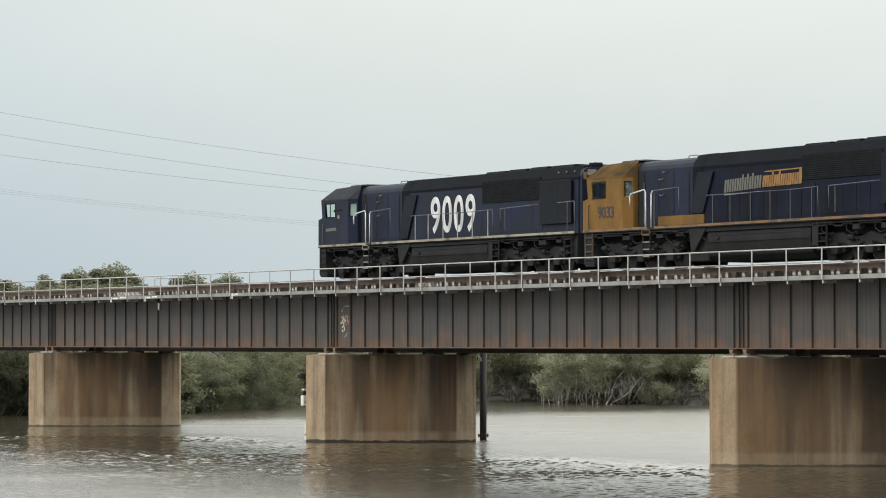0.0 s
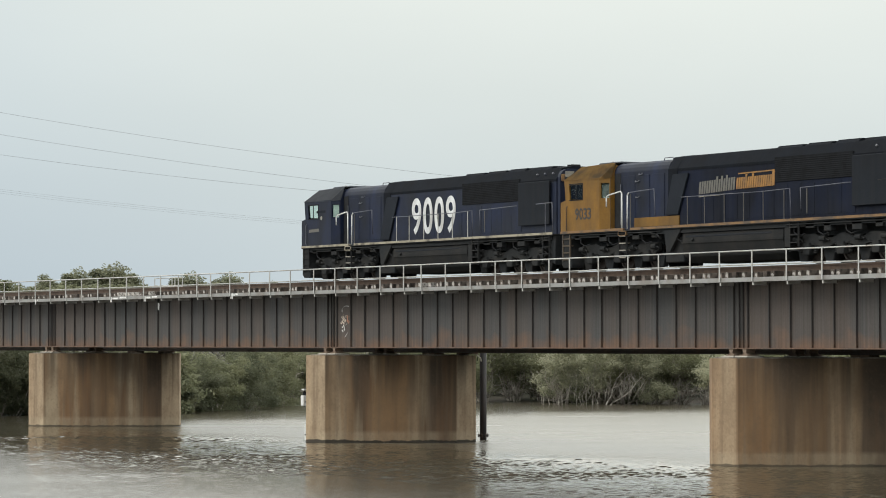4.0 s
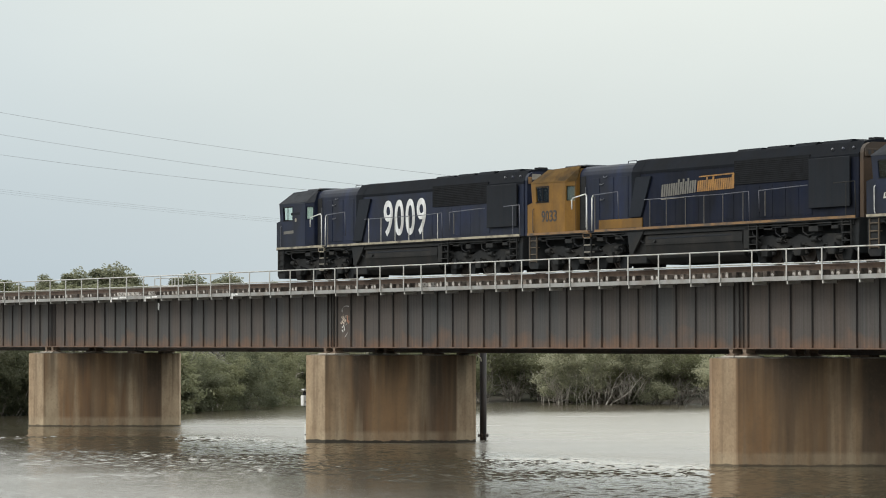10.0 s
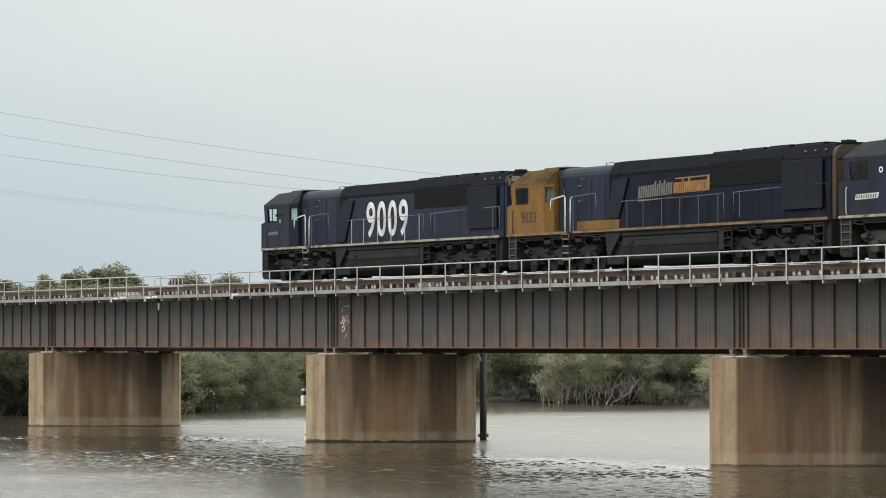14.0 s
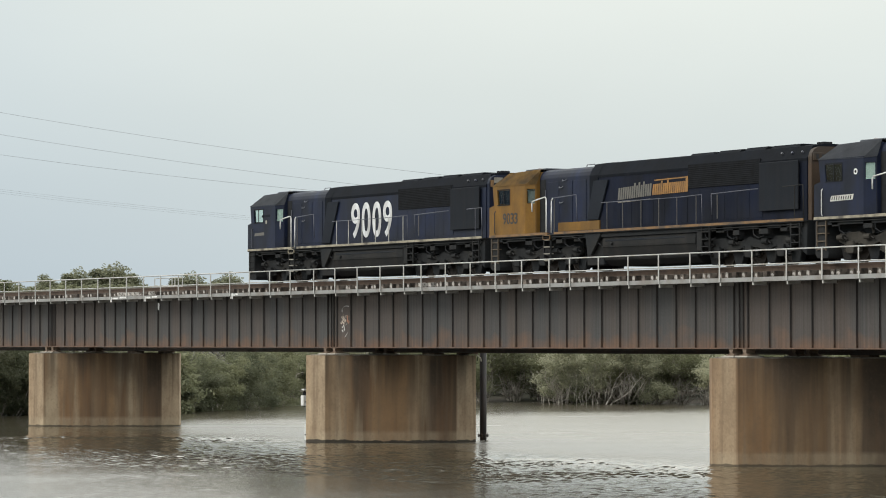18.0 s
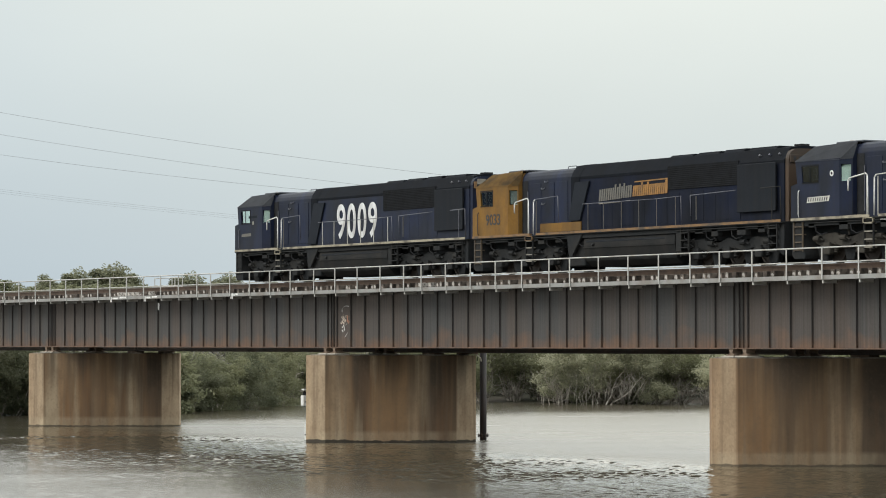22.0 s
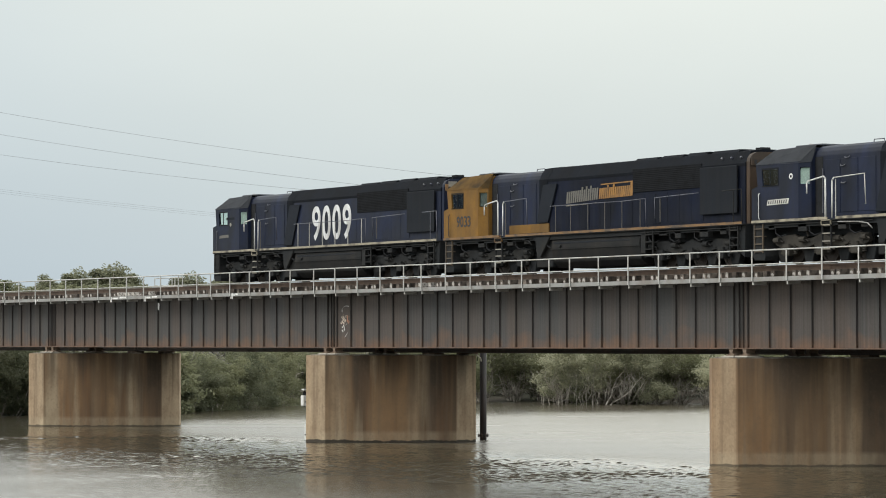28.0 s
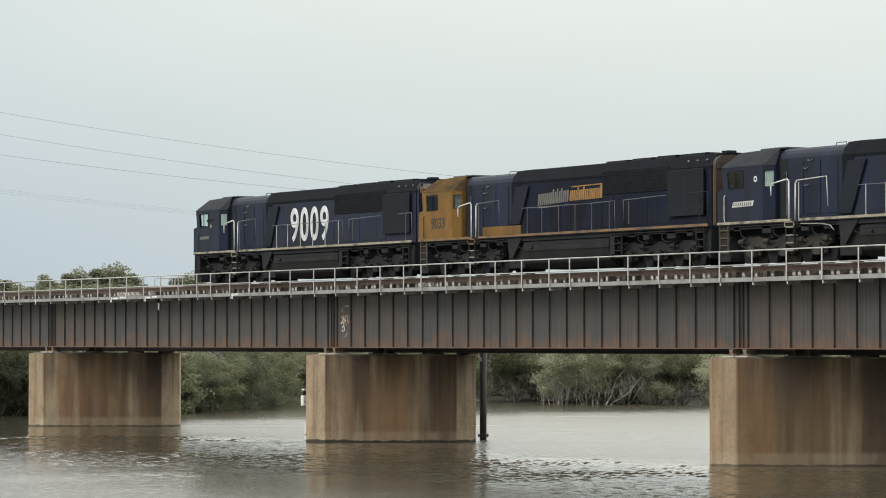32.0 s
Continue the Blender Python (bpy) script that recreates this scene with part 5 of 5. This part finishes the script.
def woods():
    kinds = [
        tree("olive green mangrove with pale forked stems on the mud", 11, 5.9, 2.6, 5, M["leaf"], 120, 130, 0.20, 0.5, 0.72, 1.0, girth=0.09),
        tree("grey green mangrove with bare pale stems on the mud", 12, 5.7, 3.0, 8, M["leaf_grey"], 105, 130, 0.26, 0.8, 0.72, 1.0, girth=0.08),
        tree("dense dark green mangrove leafy to the water", 13, 5.8, 2.7, 5, M["leaf_dark"], 150, 130, 0.04, 0.5, 0.74, 1.05, girth=0.08),
        tree("olive green mangrove leafy to the water", 14, 5.6, 2.7, 5, M["leaf"], 145, 130, 0.05, 0.5, 0.72, 1.05, girth=0.08),
        tree("open mangrove with many bare stems", 15, 6.4, 2.6, 15, M["leaf"], 90, 120, 0.42, 0.32, 0.74, 1.0, wood="bark_dark", girth=0.06),
        leaning_tree(),
    ]
    kinds.append(tree("dense olive green thicket tree behind the bank", 17, 6.6, 2.8, 3, M["leaf"], 80, 52, 0.06, 0.5, 1.35, 1.0))
    kinds.append(tree("dense dark green thicket tree behind the bank", 18, 6.6, 2.9, 3, M["leaf_dark"], 80, 52, 0.05, 0.5, 1.35, 1.0))
    rnd = random.Random(5)
    first = set()

    def plant(k, x, y, size, sx=1.0):
        z = max(-0.25, min(0.7, (bank_x(y) - x) * 0.05 - 0.05)) - 0.05
        m = Matrix.LocRotScale((x, y, z), Euler((0, 0, rnd.uniform(0, math.tau))), (size * sx, size * sx, size))
        if k in first:
            copy_thing(kinds[k], m)
        else:
            first.add(k)
            kinds[k].matrix_basis = m
    # along the water's edge: slope to the side, depth
    shore = [(-0.16, 190), (-0.10, 198), (-0.073, 206), (-0.064, 211), (-0.051, 225), (-0.04, 232), (0.03, 233), (0.042, 227), (0.06, 226), (0.1, 222), (0.16, 217)]

    def depth_at(px):
        for (p0, d0), (p1, d1) in zip(shore, shore[1:]):
            if px <= p1:
                return d0 + (d1 - d0) * (px - p0) / (p1 - p0)
        return shore[-1][1]
    order = "2232332323" + "2304" + "1401041014" + "0" + "44" + "410310323"
    for i, k in enumerate(order):
        px = -0.152 + 0.0087 * i + rnd.uniform(-0.001, 0.001)
        near = 0.012 < px < 0.090
        plant(4 if near else int(k), *away(px, depth_at(px) + (5.0 if near else 1.2)), rnd.uniform(0.9, 1.03))
    kinds[5].matrix_basis = Matrix.LocRotScale((*away(0.0515, 227.0), 0.0), Euler((0, 0, math.pi / 2 - TURN)), (1, 1, 1))
    # low leafy growth between the stems
    for i in range(9):
        px = 0.030 + 0.0038 * i
        plant(7, *away(px, depth_at(px) + 6.5 + rnd.uniform(-1, 1)), rnd.uniform(0.5, 0.62), 1.25)
    # the thicket behind
    for row in range(2):
        for i in range(26):
            px = -0.15 + 0.30 * (i + rnd.uniform(-0.3, 0.3) + 0.5 * (row % 2)) / 25
            depth = (196 if px < -0.085 else 212 if px < -0.06 else 240 if px < 0.06 else 234) + 4.0 + 6.0 * row + rnd.uniform(-1.5, 1.5)
            plant(rnd.choice((6, 7, 7)), *away(px, depth), rnd.uniform(0.88, 1.04))


def round_tree(label, seed, lobes, leaves, leaf):
    """A tall single-stemmed tree, 10 m high with a crown 2 m in radius made of close rounded lobes of small leaves."""
    rnd = random.Random(seed)
    t = thing("round_tree", label, "tree", "tall trees behind the bank")
    bm = bmesh.new()
    pts, d = limb(bm, (0, 0, -0.5), (0.05, 0, 1), 8.0, 0.16, rnd, 6, 8)
    part("trunk", bm, M["bark"], t, smooth=True)
    verts, faces = [], []
    for c in range(lobes):
        a = math.tau * (c * 0.382 + rnd.uniform(-0.06, 0.06))
        up = (c + 0.5) / lobes
        rr = 1.5 * math.sqrt(max(0.0, 1 - up ** 4)) * rnd.uniform(0.55, 1.25)
        q = Vector((rr * math.cos(a), rr * math.sin(a), 5.6 + 3.75 * up))
        size = rnd.uniform(0.38, 0.85)
        bm = bmesh.new()
        limb(bm, pts[min(5, 2 + int(4 * up))], q - pts[min(5, 2 + int(4 * up))], (q - pts[min(5, 2 + int(4 * up))]).length * 0.9, 0.05, rnd, 3, 5)
        part("limb", bm, M["bark"], t, smooth=True)
        for k in range(leaves):
            n = Vector((rnd.gauss(0, 1), rnd.gauss(0, 1), rnd.gauss(0, 1) + 0.25)).normalized()
            bulge = 1 + 0.6 * noise.noise(n * 2.3 + Vector((c * 3.1, seed, 0)))
            p = q + Vector((n.x, n.y, n.z * 0.78)) * size * bulge * (1 - 0.55 * rnd.random() ** 2)
            u = Vector((rnd.gauss(0, 1), rnd.gauss(0, 1), rnd.gauss(0, 0.6))).normalized()
            w = u.cross(n + Vector((rnd.gauss(0, 0.5), rnd.gauss(0, 0.5), 0.3))).normalized()
            f, la, lb = len(verts), rnd.uniform(0.07, 0.12), rnd.uniform(0.035, 0.06)
            verts += [p - u * la, p + w * lb, p + u * la, p - w * lb]
            faces.append((f, f + 1, f + 2, f + 3))
    me = bpy.data.meshes.new("crown")
    me.from_pydata(verts, [], faces)
    me.materials.append(leaf)
    part("crown", me, leaf, t, "rounded crown of close small leaves")
    return t


def tall_trees():
    kinds = [round_tree("tall dark green tree with a rounded lobed crown", 41, 30, 520, M["leaf_tall"]),
             round_tree("tall olive green tree with a rounded uneven crown", 42, 26, 480, M["leaf_tall"]),
             round_tree("tall yellowish olive tree with a thin crown", 43, 24, 400, M["leaf"])]
    rnd = random.Random(8)
    used = set()
    # kind, slope to the side, depth, half width, top
    for k, px, depth, half, top in ((2, -0.1385, 258, 2.18, 9.70), (2, -0.1315, 262, 1.72, 9.60), (1, -0.1245, 264, 1.09, 10.15), (2, -0.1205, 266, 1.61, 10.10), (0, -0.1163, 262, 1.61, 10.45), (1, -0.1122, 268, 1.26, 9.70), (0, -0.1048, 262, 2.18, 10.65),
                                    (1, -0.0985, 265, 2.07, 10.15), (1, -0.1005, 268, 2.07, 10.35), (2, -0.1245, 258, 2.30, 9.75), (2, -0.1145, 257, 2.53, 9.85), (2, -0.1060, 257, 2.53, 9.85), (2, -0.0975, 257, 2.18, 9.75), (2, -0.0900, 258, 1.84, 9.60),
                                    (0, -0.0815, 262, 1.95, 9.90), (1, -0.0765, 265, 2.30, 9.65), (2, -0.0810, 258, 2.99, 9.80), (0, -0.0685, 263, 1.84, 9.90), (1, -0.0725, 266, 1.61, 9.50), (2, -0.0680, 260, 2.64, 9.80), (1, -0.0535, 262, 1.72, 9.60), (2, -0.0500, 262, 1.72, 9.75)):
        wide = half / 1.55
        m = Matrix.LocRotScale((*away(px, depth), 0.4), Euler((0, 0, rnd.uniform(0, math.tau))), (wide, wide, (top - 0.4) / 9.85))
        if k in used:
            copy_thing(kinds[k], m)
        else:
            used.add(k)
            kinds[k].matrix_basis = m


woods()
tall_trees()


# ---- overhead wires far behind the bridge ----
def wire(rise, slope, radius, shift=0.0):
    depth, k = 450.0, 5630.0
    pts = []
    for i in range(41):
        px = -700 + 2300 * i / 40
        up = (607 - (rise + slope * px - 3.9e-5 * px * px)) / k * depth
        x, y = away((px - 784) / k, depth + shift)
        pts.append(Vector((x, y, EYE.z + up)))
    tagged(part("power_line", pipe(pts, radius, 5), M["wire"]), "thin grey overhead power line against the clouds", "wire", "power lines", "structure")


M["wire"] = material("dull_wire", (0.24, 0.25, 0.26), 0.6, 0.3)
for r in ((199, 0.1717, 0.02), (238, 0.165, 0.02), (274, 0.136, 0.02), (335, 0.125, 0.010), (338.5, 0.1245, 0.010), (342, 0.124, 0.009)):
    wire(*r)


# ---- small things about the bridge ----
def marker():
    """A white navigation marker fixed behind the nose of the middle pier."""
    x, y = away((541.0 - 784) / 5630, 145.2)
    m = thing("navigation_marker", "white tide board and lamp box on a pier bracket", "marker", at=(x, y, 0))
    part("tide_board", boxes((-0.05, 0.05, -0.02, 0.02, -0.4, 0.72)), M["white"], m)
    part("lamp_box", boxes((-0.26, 0.02, -0.12, 0.12, 1.55, 2.02), bevel=0.02), M["white"], m)
    part("lamp", rods(((-0.1, 0, 2.02), (-0.1, 0, 2.18), 0.07), sides=10), M["black"], m)
    part("cap", boxes((-0.2, 0.06, -0.1, 0.1, 2.25, 2.32)), M["white"], m)
    part("bracket", boxes((-0.02, 0.9, -0.03, 0.03, 1.7, 1.76), (-0.02, 0.9, -0.03, 0.03, 0.2, 0.26), (-0.12, -0.08, -0.02, 0.02, 1.5, 2.3)), M["under"], m)


def pile():
    x, y = away((855.0 - 784) / 5630, 145.0)
    p = thing("steel_pile", "dark tarred steel pile with a rusty collar, beside the pier", "pile", at=(x, y, 0))
    part("shaft", rods(((0, 0, -1.5), (0, 0, 4.3), 0.155), sides=16), M["tar"], p, smooth=True)
    c = part("collar", rods(((0, 0, 0.16), (0, 0, 0.20), 0.25), ((0, 0, 0.21), (0, 0, 0.25), 0.25), sides=16), M["tar"], p, "bolted flange at the waterline")
    for k in range(8):
        a = math.tau * k / 8
        part("bolt", rods(((0.22 * math.cos(a), 0.22 * math.sin(a), 0.12), (0.22 * math.cos(a), 0.22 * math.sin(a), 0.29), 0.02), sides=6), M["bearing"], c)
    x2, y2 = away((836.0 - 784) / 5630, 144.4)
    q = thing("cable_bracket", "pale pipe bracket with loose cable on the pier end", "bracket")
    part("pipe", pipe([(x2 - 0.1, y2 - 0.2, 3.96), (x2 + 0.12, y2 + 0.1, 3.93), (x2 + 0.22, y2 + 0.3, 3.72), (x, y - 0.1, 3.58)], 0.035), M["mortar"], q)
    part("cable", pipe([(x2 - 0.3, y2 - 0.5, 3.95), (x2 + 0.0, y2 + 0.0, 4.03), (x2 + 0.16, y2 + 0.2, 3.86), (x2 + 0.1, y2 + 0.2, 3.6)], 0.018), M["black"], q)


M["tar"] = material("tarred_steel", (0.022, 0.018, 0.017), 0.6, 0, (0.06, 0.035, 0.025), 0.6, 1.2, 0.3)
marker()
pile()


def graffiti():
    """Unreadable sprayed strokes between two stiffeners."""
    g = thing("graffiti", "small white and orange sprayed strokes on the girder", "graffiti", at=(-124.6, NEAR_WEB - 0.0125, 0))
    rnd = random.Random(4)

    def stroke(x, z, dx, dz, w, m):
        part("stroke", prism([(x, z), (x + w, z + w * 0.4), (x + dx + w, z + dz + w * 0.4), (x + dx, z + dz)], (-0.003, 0.0)), m, g)
    for k in range(30):
        z = 5.24 + 0.36 * (k // 3) / 10
        stroke(0.02 + 0.24 * (k % 3) + rnd.uniform(-0.06, 0.10), z, rnd.uniform(-0.16, 0.16), rnd.uniform(0.04, 0.10), 0.065, M["orange"] if k % 3 == 2 else M["cream"])
    for k in range(9):
        stroke(0.12 + 0.05 * (k % 3) * (-1) ** k + 0.02 * k, 4.88 + 0.038 * k, rnd.uniform(-0.10, 0.14), 0.07, 0.045, M["white"])
    for k in range(3):
        stroke(0.30 + 0.07 * k, 4.66 + 0.06 * k, 0.08, 0.07, 0.05, M["white"])
    for k in range(6):
        a = radians(55 + 24 * k)
        stroke(0.44 + 0.40 * math.cos(a), 5.84 + 0.20 * math.sin(a), -0.17 * math.sin(a), 0.085 * math.cos(a), 0.04, M["white"])


graffiti()


def white_marks():
    """Bird lime on the walkway edge, a paint sample on the girder, and a refuge rail on the far side."""
    for x, wide in SPLASHES:
        tagged(part("bird_lime", boxes((x + 0.05, x + 0.4 * wide, EDGE - 0.006, EDGE - 0.001, 6.61, 6.69), (x + 0.55 * wide, x + wide, EDGE - 0.006, EDGE - 0.001, 6.64, 6.72), (x - 0.05, x + 0.06, EDGE - 0.05, EDGE - 0.046, 6.46, 6.72)), M["white"]), "white bird lime splashed on the walkway edge", "stain", "bird lime")
    tagged(part("paint_patch", prism([(-0.10, 6.07), (0.06, 6.03), (0.11, 6.30), (0.04, 6.41), (-0.09, 6.38)], (0.0, 0.004)), M["white"], at=(PATCH, NEAR_WEB - 0.089, 0)), "small white paint patch on a girder stiffener", "stain")
    r = thing("refuge_railing", "small pipe railing of a refuge on the far side", "railing", at=(REFUGE, 5.25, 0))
    for x in (0.0, 0.75, 2.2, 2.55, 3.5):
        part("post", rods(((x, 0, 6.64), (x, 0, 7.95), 0.03)), M["rail_pipe"], r)
    for z in (7.92, 7.45):
        part("rail", rods(((0, 0, z), (3.5, 0, z), 0.026)), M["rail_pipe"], r)


SPLASHES = [(-156.96, 0.25), (-147.19, 1.7), (-143.13, 1.3), (-133.47, 0.5)]
PATCH, REFUGE = -143.62, -157.7
white_marks()

# distance rolled at each second
ROLLED = [0.0, 0.43, 0.83, 1.23, 1.62, 2.02, 2.43, 2.845, 3.265, 3.685, 4.10, 4.505, 4.90, 5.285, 5.66, 6.02, 6.375, 6.715, 7.055, 7.39, 7.72, 8.06, 8.40, 8.75, 9.11, 9.49, 9.89, 10.31, 10.76, 11.245, 11.76, 12.31, 12.885]


def motions():
    for k, ob in enumerate(locos):
        walk(ob, [(t, pose(FRONT + k * PITCH - d, 0, RAIL_TOP)) for t, d in enumerate(ROLLED)])
    for w, x in moving:
        walk(w, [(t, pose(x, 0, SEAT, 0, -math.degrees(d / SEAT), 0)) for t, d in enumerate(ROLLED)])
    # the ripples run to and fro with the chop and drift slowly with the tide
    sway = [(t * 0.5, 0.5 * math.sin(t * 0.85) + 0.025 * t, 0.45 * math.sin(t * 0.61 + 1.0)) for t in range(65)]
    walk(water, [(t, pose(SLANT[0] * u - SLANT[1] * v, SLANT[1] * u + SLANT[0] * v, 0)) for t, u, v in sway])


motions()
